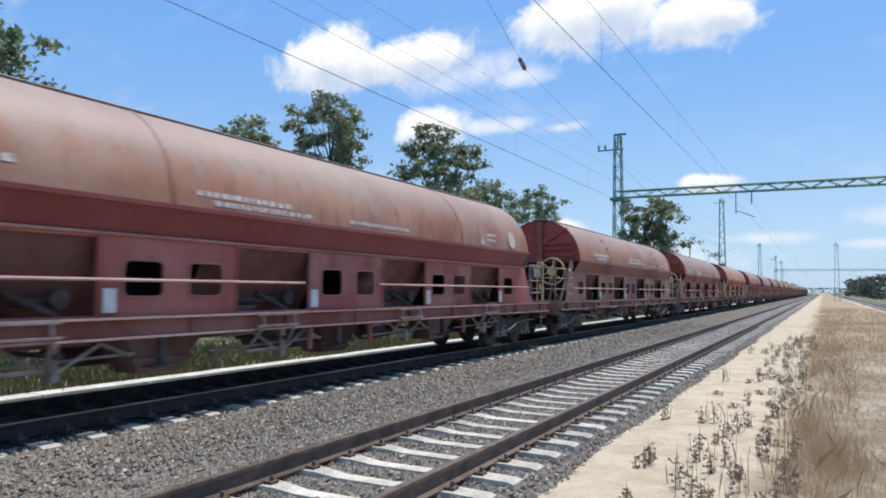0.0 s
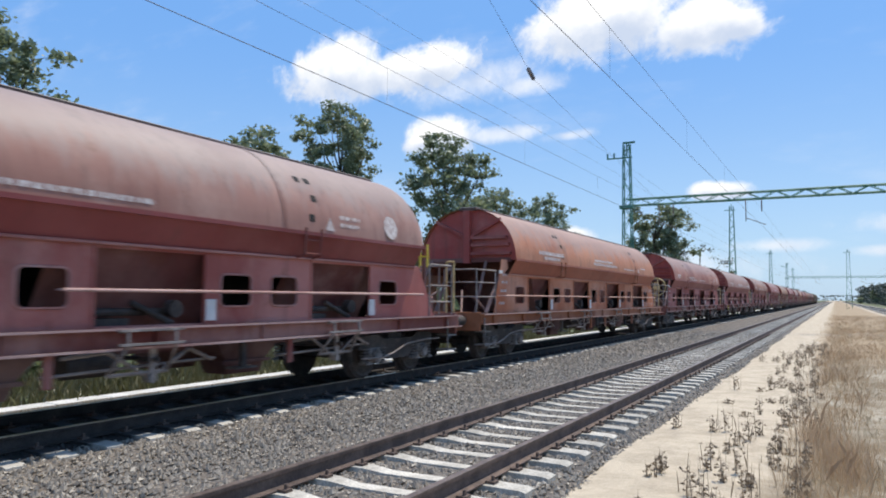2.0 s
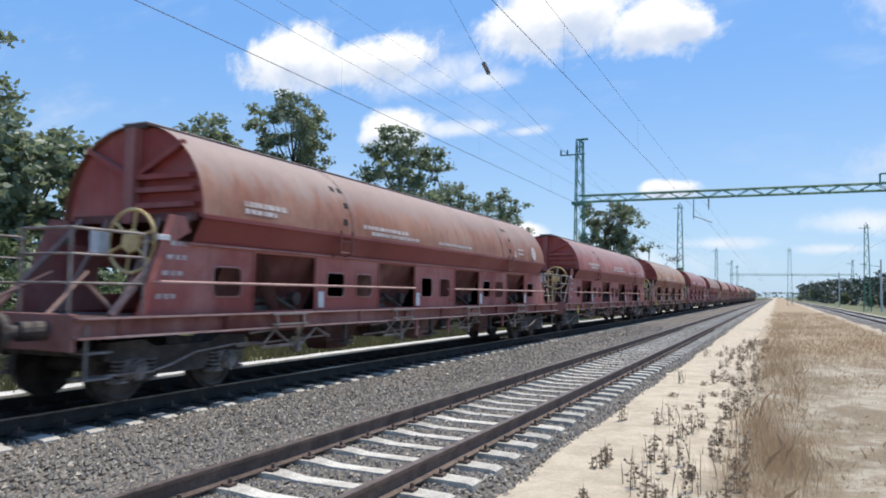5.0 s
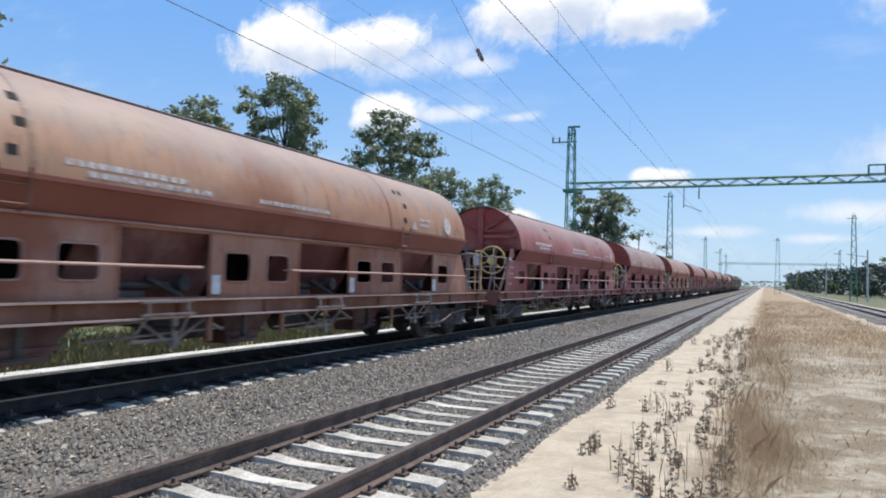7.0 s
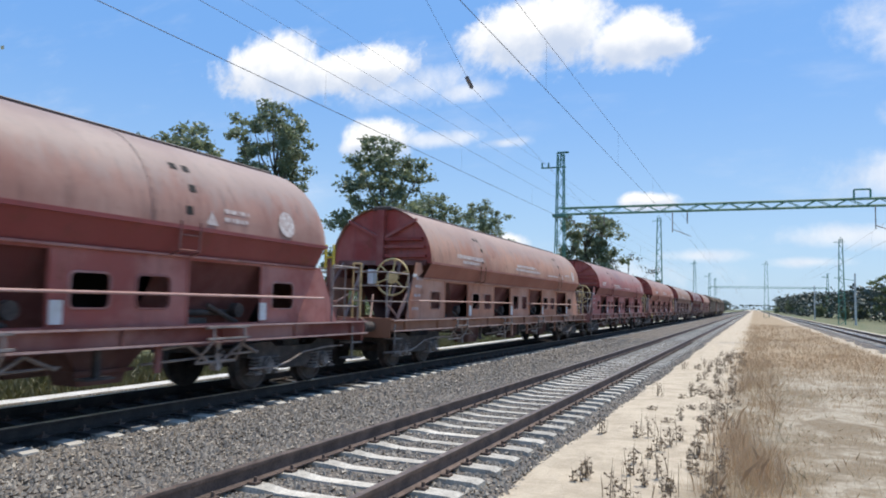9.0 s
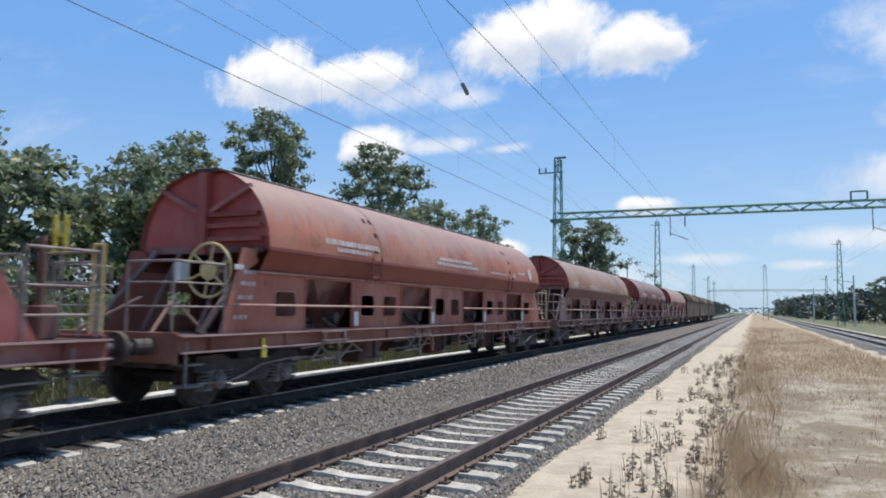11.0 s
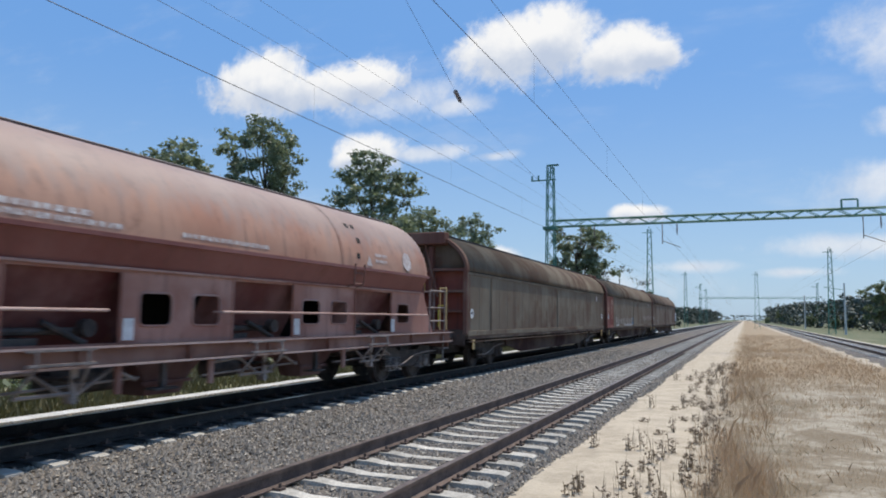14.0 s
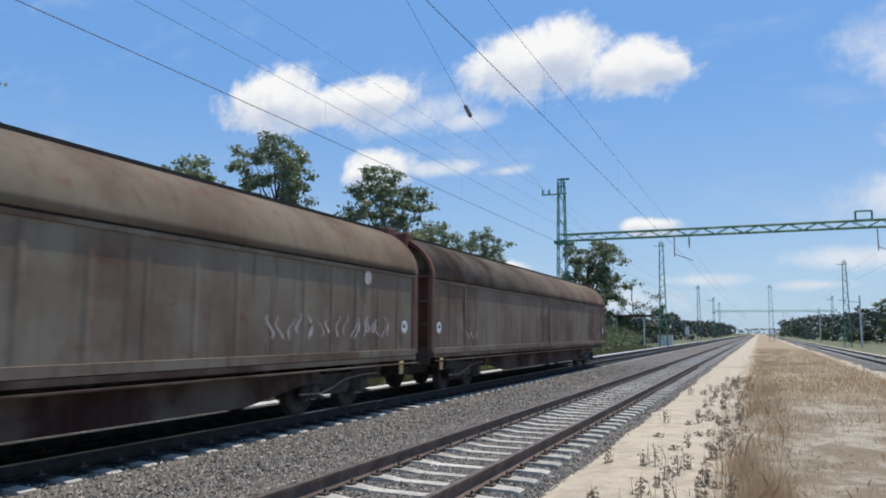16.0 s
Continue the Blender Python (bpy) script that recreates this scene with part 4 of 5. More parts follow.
    add("platform", shared("plat_f", lambda: platform_bm(-10.38, FRONT - 0.2), PANEL_PAINT), (0.12, 0.075, 0.065))
    add("platform", shared("plat_r", lambda: platform_bm(REAR - 0.2, 10.38), PANEL_PAINT), (0.12, 0.075, 0.065))
    add("side_sill", shared("sole", sole_bm, PANEL_PAINT), tuple(c * k for c, k in zip(panel, (0.55, 0.55, 0.52))))
    rail_c = tuple(0.4 * c + 0.6 * g for c, g in zip(panel, (0.66, 0.54, 0.48)))
    add("handrail", shared("hand1", lambda: handrail_bm(-9.2, -1.6), PANEL_PAINT), rail_c)
    add("handrail", shared("hand2", lambda: handrail_bm(0.62, 8.6), PANEL_PAINT), rail_c)
    for y, d in ((-10.4, -1), (10.4, 1)):
        for s in (-1, 1):
            add("buffer", shared(f"buf{d}{s}", lambda: buffer_bm(y, d, s), DARK_STEEL))
        add("coupling", shared(f"coup{d}", lambda: buffer_bm(y, d, 0), DARK_STEEL))
    # pale strips paint the sunlight caught by the sill's flange edges
    for k, z in enumerate((0.93, 1.172)):
        add("sill_edge", shared(f"sill_edge{k}", lambda: box(bmesh.new(), 1.465, 1.485, -10.4, 10.4, z, z + 0.028), PANEL_PAINT), rail_c, "side sill edge, painted pale as if sunlit")
    if ladders:
        for y in (-4.55, 5.0):
            lad = add("ladder", shared(f"lad{y}", lambda: ladder_bm(y), PANEL_PAINT), tuple(c * 0.5 for c in panel))
            add("foothold", shared(f"foot{y}", lambda: foothold_bm(y), BLACK), None, "black patches as the shade in climbing holes", lad)["kind"] = "stuff"
    for y in (-5.9, -2.0, 1.9, 5.8):
        add("pull_rod", shared(f"pull{y}", lambda: pull_rod_bm(y), GREY_STEEL), None, "bare grey cranked linkage")
        add("cross_shaft", shared(f"shaft{y}", lambda: tube(bmesh.new(), (-1.3, y + 0.1, 0.78), (1.42, y + 0.1, 0.78), 0.03, 8), DARK_STEEL))
    for y, x, r, long in ((-1.2, 0.62, 0.2, 1.2), (1.45, 0.78, 0.16, 0.7)):
        add("air_reservoir", shared(f"tank{y}", lambda: tube(bmesh.new(), (x, y - long / 2, 0.72), (x, y + long / 2, 0.72), r, 16), DARK_STEEL), None, "sooty air reservoir")
    for y in (-4.3, -0.4, 3.6):
        add("guide_bracket", shared(f"guide{y}", lambda: bracket_bm(y), DARK_STEEL))
    add("corner_lettering", shared("corner_marks", corner_mark_bm, WHITE_MARK), None, "worn white lettering")["kind"] = "stuff"
    add("warning_mark", shared("tri", lambda: triangle_bm(5.45, 0.03, 0.13), WHITE_MARK), None, "pale warning triangle")
    add("lamp_bracket", shared("bracket", lambda: box(bmesh.new(), 1.255, 1.28, -9.05, -8.83, 2.24, 2.32, 0.005), WHITE_PLATE), None, "small white plate")
    if lever:
        add("brake_lever", shared("lever", lambda: box(box(bmesh.new(), 1.44, 1.48, -8.52, -8.4, 0.78, 0.98, 0.008), 1.42, 1.46, -8.49, -8.43, 0.95, 1.1), BRIGHT_YELLOW), None, "yellow changeover lever")
    texts = ([(-7.5, -6.4, 0.10, 0.14), (-7.5, -6.7, 0.05, 0.085), (-3.9, -1.9, 0.08, 0.115), (-3.6, -1.4, 0.03, 0.062), (-0.3, 1.8, 0.04, 0.07), (5.75, 6.35, 0.13, 0.16), (5.75, 6.3, 0.07, 0.1)],
             [(-6.6, -4.4, 0.10, 0.15), (-6.2, -4.8, 0.04, 0.08), (-1.0, 1.4, 0.12, 0.16), (-1.2, 1.9, 0.06, 0.10), (3.0, 4.6, 0.05, 0.075), (5.9, 6.75, 0.10, 0.13)])[text]
    add("lettering", shared(f"text{text}", lambda: lettering_bm(texts), WHITE_MARK), None, "worn white lettering")["kind"] = "stuff"
    if disc:
        add("round_mark", shared("disc", lambda: disc_on_barrel(bmesh.new(), 7.38, 0.125, 0.23), WHITE_MARK), None, "pale round mark")
    if wheel:
        hw = add("handwheel", shared("wheel", lambda: handwheel_bm((0.62, -8.91, 2.24)), YELLOW), None, "faded yellow spoked brake wheel")
        add("wheel_box", shared("wheel_box", lambda: box(bmesh.new(), 0.02, 0.19, -9.13, -8.91, 2.05, 2.42, 0.02), WHITE_PLATE), None, "white painted gear box", hw)
    if posts:
        for k, x in enumerate((0.40, 0.60)):
            add("grab_post", shared(f"post{k}", lambda: box(bmesh.new(), x - 0.022, x + 0.022, 10.32, 10.37, 2.3, 2.84, 0.008), BRIGHT_YELLOW), None, "yellow grab post")
        add("grab_bar", shared("grab_bar", lambda: box(bmesh.new(), 0.42, 0.58, 10.33, 10.36, 2.54, 2.58), BRIGHT_YELLOW), None, "yellow bar between the grab posts")
    for c in (-8.3, 8.3):
        add_bogie(w, c, BOX_STEEL)
    return w


# ---- sliding-wall wagon ----
LONG = 22.75


def van_roof_point(a, out=0.0):
    t = a * math.pi / 2
    return (1.45 + out) * math.cos(t) ** 1.06, 3.0 + (1.16 + out) * math.sin(t)


def van_roof_bm(y0, y1):
    bm = bmesh.new()
    n = 12
    half = [van_roof_point(i / n, 0.02) for i in range(n + 1)]
    extrude_profile(bm, half + [(-x, z) for x, z in half[-2::-1]], y0, y1)
    return bm


def van_wall_bm(y0, y1, s):
    """One sliding wall of shallow vertical pressed panels."""
    bm = bmesh.new()
    x = s * 1.43
    n = max(2, round((y1 - y0) / 0.93))
    prof = []
    for k in range(n):
        a, b = y0 + (y1 - y0) * k / n, y0 + (y1 - y0) * (k + 1) / n
        prof += [(a + 0.02, 0.0), (a + 0.07, -0.012), (b - 0.07, -0.012), (b - 0.02, 0.0)]
    low = [bm.verts.new((x + d * s, y, 1.10)) for y, d in prof]
    high = [bm.verts.new((x + d * s, y, 2.965)) for y, d in prof]
    for i in range(len(prof) - 1):
        bm.faces.new((low[i], low[i + 1], high[i + 1], high[i]))
    bmesh.ops.recalc_face_normals(bm, faces=bm.faces)
    return bm


def van_wall_edge_bm(y0, y1, s, which):
    """One of a sliding wall's four edges: lower rail, upper rail, or an end post."""
    x = s * 1.43
    a, b = min(x - 0.08 * s, x + 0.015 * s), max(x - 0.08 * s, x + 0.015 * s)
    if which == 0:
        return box(bmesh.new(), a, b, y0, y1, 1.05, 1.20, 0.006)
    if which == 1:
        return box(bmesh.new(), a, b, y0, y1, 2.89, 2.966, 0.006)
    y = y0 if which == 2 else y1 - 0.05
    return box(bmesh.new(), min(x - 0.05 * s, x + 0.02 * s), max(x - 0.05 * s, x + 0.02 * s), y, y + 0.05, 1.06, 2.967, 0.006)


def van_end_bm(y, d):
    """End wall with posts, cross beams and a hood under the roof."""
    bm = bmesh.new()
    n = 12
    half = [van_roof_point(i / n, -0.02) for i in range(n + 1)]
    outline = [(-1.42, 1.12), (1.42, 1.12)] + half + [(-x, z) for x, z in half[-2::-1]]
    extrude_profile(bm, outline, y + 0.25 * d, y + 0.29 * d)
    return bm


def van_end_bar_bm(y, d, which):
    """One post or cross beam of the end wall, its hood or its raking tie."""
    bm = bmesh.new()
    n = 12
    if which < 4:
        x = (-1.38, -0.25, 0.25, 1.38)[which]
        return box(bm, x - 0.06, x + 0.06, min(y, y + 0.27 * d), max(y, y + 0.27 * d), 1.1, 3.1 if abs(x) > 1 else 3.75)
    if which < 7:
        z = (1.75, 2.35, 3.0)[which - 4]
        return box(bm, -1.4, 1.4, min(y + 0.05 * d, y + 0.27 * d), max(y + 0.05 * d, y + 0.27 * d), z, z + 0.08)
    if which == 8:
        return tube(bm, (0.05, y - 0.02 * d, 3.88), (0.5, y - 0.02 * d, 2.2), 0.035, 6)
    if which == 9:
        # raised rim that follows the arch
        half = [(van_roof_point(i / n, 0.0), van_roof_point(i / n, -0.09)) for i in range(n + 1)]
        both = half + [((-a[0], a[1]), (-b[0], b[1])) for a, b in half[-2::-1]]
        rows = [[bm.verts.new((p[0], yy, p[1])) for p, yy in ((o, y + 0.3 * d), (o, y + 0.02 * d), (i, y + 0.02 * d), (i, y + 0.3 * d))] for o, i in both]
        for r0, r1 in zip(rows, rows[1:]):
            for k in range(3):
                bm.faces.new((r0[k], r0[k + 1], r1[k + 1], r1[k]))
        return bm
    if which == 10:
        return tube(bm, (-0.45, y - 0.02 * d, 3.85), (-0.78, y - 0.02 * d, 2.5), 0.045, 6)
    return box(bm, -0.74, 0.74, min(y - 0.14 * d, y + 0.3 * d), max(y - 0.14 * d, y + 0.3 * d), 3.80, 4.18, 0.03)


def van_frame_bm(which):
    """A piece of the underframe: a side sill, a skirt, the middle girder or a headstock."""
    bm = bmesh.new()
    kind, s = which
    if kind == "sill":
        x = s * 1.40
        box(bm, x - 0.05, x + 0.05, 0.1, LONG - 0.1, 0.95, 1.04)
        box(bm, min(x - 0.02 * s, x + 0.13 * s), max(x - 0.02 * s, x + 0.13 * s), 0.1, LONG - 0.1, 0.86, 0.885)
        return bm
    if kind == "skirt":
        # fish-bellied side girder
        prof = [(4.3, 0.87), (4.3, 0.66), (6.2, 0.36), (LONG - 6.2, 0.36), (LONG - 4.3, 0.66), (LONG - 4.3, 0.87)]
        a = [bm.verts.new((s * 1.24, y, z)) for y, z in prof]
        b = [bm.verts.new((s * 1.29, y, z)) for y, z in prof]
        for k in range(6):
            bm.faces.new((a[k], a[(k + 1) % 6], b[(k + 1) % 6], b[k]))
        bm.faces.new(a)
        bm.faces.new(b[::-1])
        bmesh.ops.recalc_face_normals(bm, faces=bm.faces)
        return bm
    if kind == "girder":
        return box(bm, -0.5, 0.5, 0.1, LONG - 0.1, 0.5, 1.05)
    y = 0.02 if s < 0 else LONG - 0.08
    return box(bm, -1.36, 1.36, y, y + 0.06, 0.78, 1.24)


def scrawl_bm(y0, y1, z0, z1, seed, count):
    """Sprayed strokes on the wall, as plain slanting marks."""
    bm = bmesh.new()
    rng = random.Random(seed)
    for k in range(count):
        y = y0 + (y1 - y0) * (k + rng.random()) / count
        h0, h1 = z0 + rng.uniform(0, 0.35) * (z1 - z0), z0 + rng.uniform(0.6, 1) * (z1 - z0)
        lean, wide = rng.uniform(-0.18, 0.25), rng.uniform(0.04, 0.09)
        steps = 5
        row = []
        for j in range(steps + 1):
            t = j / steps
            yy = y + lean * t + 0.06 * math.sin(6 * t + k)
            ww = wide * (0.4 + 0.6 * math.sin(math.pi * min(1, t + 0.15)))
            row.append((bm.verts.new((1.4505, yy - ww / 2, h0 + (h1 - h0) * t)), bm.verts.new((1.4505, yy + ww / 2, h0 + (h1 - h0) * t))))
        for a, b in zip(row, row[1:]):
            bm.faces.new((a[0], a[1], b[1], b[0]))
    return bm


def patch_bm(bm, corners, x=1.4505):
    bm.faces.new([bm.verts.new((x, y, z)) for y, z in corners])


def sprayed_bm(y0, y1, z0, which, seed):
    """Worn sprayed block letters, one to a wall panel: faded fills, bright lower strokes, or a blue spot."""
    bm = bmesh.new()
    rng = random.Random(seed)
    n = round((y1 - y0) / 0.93)
    for k in range(n):
        y, w = y0 + 0.93 * k, 0.93
        a, b, c, d = (rng.uniform(-0.04, 0.04) for _ in range(4))
        if which == "fill":
            patch_bm(bm, ((y + 0.1, z0 + 0.27 + a), (y + w - 0.1, z0 + 0.27 + b), (y + w - 0.12, z0 + 0.62 + c * 2), (y + 0.12, z0 + 0.62 + d * 2)), 1.4225)
        elif which == "stroke":
            cut = y + w * rng.uniform(0.35, 0.65)
            for p, q in ((y + 0.03, cut - 0.03), (cut + 0.03, y + w - 0.03)):
                if rng.random() < 0.22:
                    continue
                low, high = z0 + 0.12 + rng.uniform(0, 0.03), z0 + rng.uniform(0.19, 0.29)
                patch_bm(bm, ((p + a, low), (q + b, low), (q + c, high), (p + d, high)), 1.4505)
            if rng.random() < 0.6:
                h = rng.uniform(0.55, 0.95)
                patch_bm(bm, ((y - 0.04, z0 + 0.3), (y + 0.04, z0 + 0.3), (y + 0.025 + a, z0 + h), (y - 0.015 + a, z0 + h)), 1.4525)
    if which == "spot":
        for k in range(9):
            y, z, r = y1 + rng.uniform(-0.35, 0.3), z0 + rng.uniform(0.25, 0.6), rng.uniform(0.05, 0.13)
            patch_bm(bm, ((y - r, z - r * 0.6), (y + r * 0.7, z - r), (y + r, z + r * 0.7), (y - r * 0.4, z + r)), 1.4535 + 0.0004 * k)
    return bm


def flat_disc_bm(y, z, r, x=1.4515):
    bm = bmesh.new()
    bm.faces.new([bm.verts.new((x, y + r * math.cos(2 * math.pi * k / 18), z + r * math.sin(2 * math.pi * k / 18))) for k in range(18)])
    return bm


def plate_row_bm(rows):
    """Faded lettering on the wall as plain bars: y0, y1, z0, z1."""
    bm = bmesh.new()
    for y0, y1, z0, z1 in rows:
        bm.faces.new([bm.verts.new((1.4525, y, z)) for y, z in ((y0, z0), (y1, z0), (y1, z1), (y0, z1))])
    return bm


def build_van(label, colour, scrawls, signs, first, bars, chrome):
    w = thing("sliding_wall_wagon", label, "freight wagon", "sliding-wall wagons of the train")
    roof_c = tuple(c * k for c, k in zip(colour, (0.62, 0.6, 0.6)))

    def add(name, mesh, tint=None, lab="", parent=None):
        ob = part(name, mesh, None, parent or w, lab)
        ob.color = (*(tint or colour), 1)
        return ob
    roof = add("roof", shared("van_roof", lambda: van_roof_bm(0.22, LONG - 0.22), VAN_PAINT, True), roof_c)
    add("roof_rail", shared("van_rail", lambda: box(bmesh.new(), -0.5, 0.5, 0.1, LONG - 0.1, 4.02, 4.17), BLACK), None, "", roof)
    for s in (1, -1):
        for k, (a, b) in enumerate(((0.1, 2.3), (2.3, LONG / 2), (LONG / 2, LONG - 0.1))):
            wall = add("sliding_wall", shared(f"van_wall{s}{k}", lambda: van_wall_bm(a, b, s), VAN_PAINT), first if k == 0 else None)
            for e, name in enumerate(("lower_rail", "upper_rail", "edge_post", "edge_post")):
                add(name, shared(f"van_edge{s}{k}{e}", lambda: van_wall_edge_bm(a, b, s, e), VAN_PAINT), first if k == 0 else None, "", wall)
        # black strip put in for the shadow line below the overhanging roof
        add("eave_rail", shared(f"van_eave{s}", lambda: box(bmesh.new(), min(s * 1.40, s * 1.452), max(s * 1.40, s * 1.452), 0.15, LONG - 0.15, 2.972, 2.998), BLACK), None, "black strip as the shadow line under the roof")
    for y, d in ((0.0, 1), (LONG, -1)):
        end = add("end_wall", shared(f"van_end{d}", lambda: van_end_bm(y, d), VAN_PAINT), (0.25, 0.09, 0.07))
        for k, name in enumerate(["end_post"] * 4 + ["cross_beam"] * 3 + ["end_hood", "tie_rod", "end_rim", "tie_rod"]):
            add(name, shared(f"van_bar{d}{k}", lambda: van_end_bar_bm(y, d, k), VAN_PAINT), (0.19, 0.095, 0.075), "", end)
        for s in (-1, 1):
            add("buffer", shared(f"van_buf{d}{s}", lambda: buffer_bm(y, -d, s), DARK_STEEL))
        add("coupling", shared(f"van_coup{d}", lambda: buffer_bm(y, -d, 0), DARK_STEEL))
    frame_part = add("underframe", shared("van_girder", lambda: van_frame_bm(("girder", 0)), DARK_STEEL))
    for kind, s in (("sill", -1), ("sill", 1), ("skirt", -1), ("skirt", 1), ("headstock", -1), ("headstock", 1)):
        add(kind, shared(f"van_{kind}{s}", lambda: van_frame_bm((kind, s)), VAN_PAINT), (0.06, 0.035, 0.032) if kind == "skirt" else (0.10, 0.075, 0.065), "", frame_part)
    for k, y in enumerate((0.42, LONG - 0.75)):
        add("round_mark", shared(f"van_disc{k}", lambda: flat_disc_bm(y, 1.72, 0.15), WHITE_PLATE), None, "white round mark")
        add("glyph", shared(f"van_glyph{k}", lambda: plate_row_bm([(y - 0.085, y + 0.05, 1.70, 1.755), (y - 0.03, y + 0.02, 1.755, 1.79)]), BLACK), None, "small black glyph")["kind"] = "stuff"
    for k, y in enumerate((0.55, LONG - 0.9)):
        add("step", shared(f"van_step{k}", lambda: box(bmesh.new(), 1.44, 1.47, y - 0.09, y + 0.09, 0.64, 0.93, 0.01), YELLOW), None, "faded yellow boarding step")
    add("grab_handle", shared("van_grab", lambda: pipe(bmesh.new(), [(0.55, -0.05, 1.3), (0.55, -0.05, 1.95), (0.75, -0.05, 1.95), (0.75, -0.05, 1.3)], 0.018), BRIGHT_YELLOW), None, "yellow bent grab handle")
    for k, (y, z, r) in enumerate(signs):
        add("sign", as_mesh("sign", flat_disc_bm(y, z, r), WHITE_MARK), None, "worn pale sign")
    for k, (a, b, z0, z1, n) in enumerate(scrawls):
        add("graffiti", as_mesh("graffiti", scrawl_bm(a, b, z0, z1, 7 + k, n), WHITE_MARK), None, "pale sprayed scrawl")["kind"] = "stuff"
    if bars:
        add("lettering", as_mesh("lettering", plate_row_bm(bars), FADED_MARK), None, "faded orange lettering")["kind"] = "stuff"
    if chrome:
        y0, y1, z0, seed = chrome
        for which, mat, lab in (("fill", FILL_MARK, "faded grey fill of sprayed letters"), ("stroke", CHROME_MARK, "bright worn lower strokes of sprayed letters"), ("spot", BLUE_MARK, "blue sprayed spot")):
            add("graffiti", as_mesh("graffiti", sprayed_bm(y0, y1, z0, which, seed), mat), None, lab)["kind"] = "stuff"
    for c in (3.1, LONG - 3.1):
        add_bogie(w, c, DARK_STEEL)
    return w


BLUE_MARK = surface("blue spray paint", (0.05, 0.12, 0.22), (0.14, 0.26, 0.38), 6, 40, 0.8)
FILL_MARK = surface("faded grey spray paint", (0.20, 0.16, 0.125), (0.31, 0.26, 0.215), 2.2, 30, 0.85)
CHROME_MARK = surface("worn silver spray paint", (0.27, 0.23, 0.2), (0.62, 0.58, 0.54), 3.5, 40, 0.8, 0, 0.0, 0.001, 0.4)
FADED_MARK = surface("faded orange lettering paint", (0.30, 0.14, 0.09), (0.5, 0.3, 0.2), 9, 60, 0.8)
VAN_PAINT = wagon_paint("grimy brown van paint", 0.6, 0.9, (0.29, 0.25, 0.185), 0.5, 0.0, 0.06)


# ---- plants ----
def leaf_cloud(rng, centres, radii, per, size, tight=1.7):
    """Many small leaves round clump centres; tight: how far the strays reach."""
    n = len(centres) * per
    c = np.repeat(centres, per, 0)
    r = np.repeat(radii, per)
    d = rng.normal(size=(n, 3))
    d /= np.linalg.norm(d, axis=1)[:, None]
    p = c + d * (r * np.minimum(np.abs(rng.normal(0.62, 0.33, n)), tight))[:, None] * np.array([1, 1, 0.72])
    a = rng.normal(size=(n, 3))
    a[:, 2] *= 0.6
    a /= np.linalg.norm(a, axis=1)[:, None]
    b = np.cross(a, rng.normal(size=(n, 3)))
    b /= np.linalg.norm(b, axis=1)[:, None]
    s = size * rng.uniform(0.6, 1.4, n)[:, None]
    quad = np.stack([p - a * s, p + b * s * 0.55, p + a * s, p - b * s * 0.55], 1).reshape(-1, 3)
    return quad, np.arange(4 * n).reshape(-1, 4)


def tree_parts(seed, height, spread, bare=0.3, clumps=46, per=95, size=0.2, trunk=0.2, lean=0.0, mat=None, droop=0.0):
    """Meshes of a tree: a tapered trunk, limbs that fork, and a domed, lobed crown of leaf clumps at their ends."""
    rng = np.random.default_rng(seed)
    bm = bmesh.new()
    pts = [Vector((lean * t + 0.25 * math.sin(3 * t + seed), 0.25 * math.sin(2.2 * t + seed * 2), height * 0.8 * t)) for t in np.linspace(0, 1, 7)]
    for i in range(6):
        tube(bm, pts[i], pts[i + 1], trunk * (1 - i / 7), 8, trunk * (1 - (i + 1) / 7))
    low = height * bare
    mid, half = (low + height) / 2, (height - low) / 2
    lobes = max(8, clumps // 6)
    centres, radii = [], []
    for k in range(lobes):
        # lobes spiral up the dome, each a bough with its own mound of clumps
        u = (k + 0.5) / lobes
        z = -0.85 + 1.7 * u
        ring_r = math.sqrt(max(0.05, 1 - min(0.98, abs(z)) ** 2)) * rng.uniform(0.3, 0.8)
        a = 2.4 * k + rng.uniform(-0.4, 0.4) + seed
        lobe = np.array([lean + math.cos(a) * ring_r * spread, math.sin(a) * ring_r * spread, mid + z * half * 0.86])
        start = pts[0].lerp(pts[-1], min(0.97, max(bare * 0.7, (lobe[2] - 0.22 * height) / (height * 0.8))))
        joint = start.lerp(Vector(lobe), 0.55) + Vector((0, 0, -0.04 * height))
        tube(bm, start, joint, trunk * 0.42, 6, trunk * 0.28)
        tube(bm, joint, Vector(lobe), trunk * 0.28, 5, trunk * 0.1)
        wide = spread * rng.uniform(0.26, 0.40)
        for q in range(max(3, clumps // lobes)):
            d = rng.normal(size=3)
            d /= np.linalg.norm(d)
            d[2] = d[2] * 0.8 + 0.15
            c = lobe + d * wide * np.array([1, 1, 0.75]) * rng.uniform(0.5, 1.05)
            c[2] -= droop * rng.uniform(0, 1.5)
            c[2] = min(c[2], height - 0.08 * spread)
            tube(bm, Vector(lobe), Vector(c), trunk * 0.09, 4, trunk * 0.03)
            centres.append(c)
            radii.append(rng.uniform(0.5, 1.0) * spread * 0.205)
    v, f = leaf_cloud(rng, np.array(centres), np.array(radii), per, size, 1.3)
    return as_mesh("trunk", bm, BARK, True), raw_mesh("crown", v.tolist(), f.tolist(), mat or LEAF_GREY)


def place_tree(meshes, label, x, y, scale=1.0, turn=0.0, name="tree", group=""):
    root = thing(name, label, "tree", group, pose(x, y, GROUND - 0.05, 0, 0, turn))
    root.scale = (scale, scale, scale)
    part("trunk", meshes[0], None, root)
    part("crown", meshes[1], None, root)
    return root


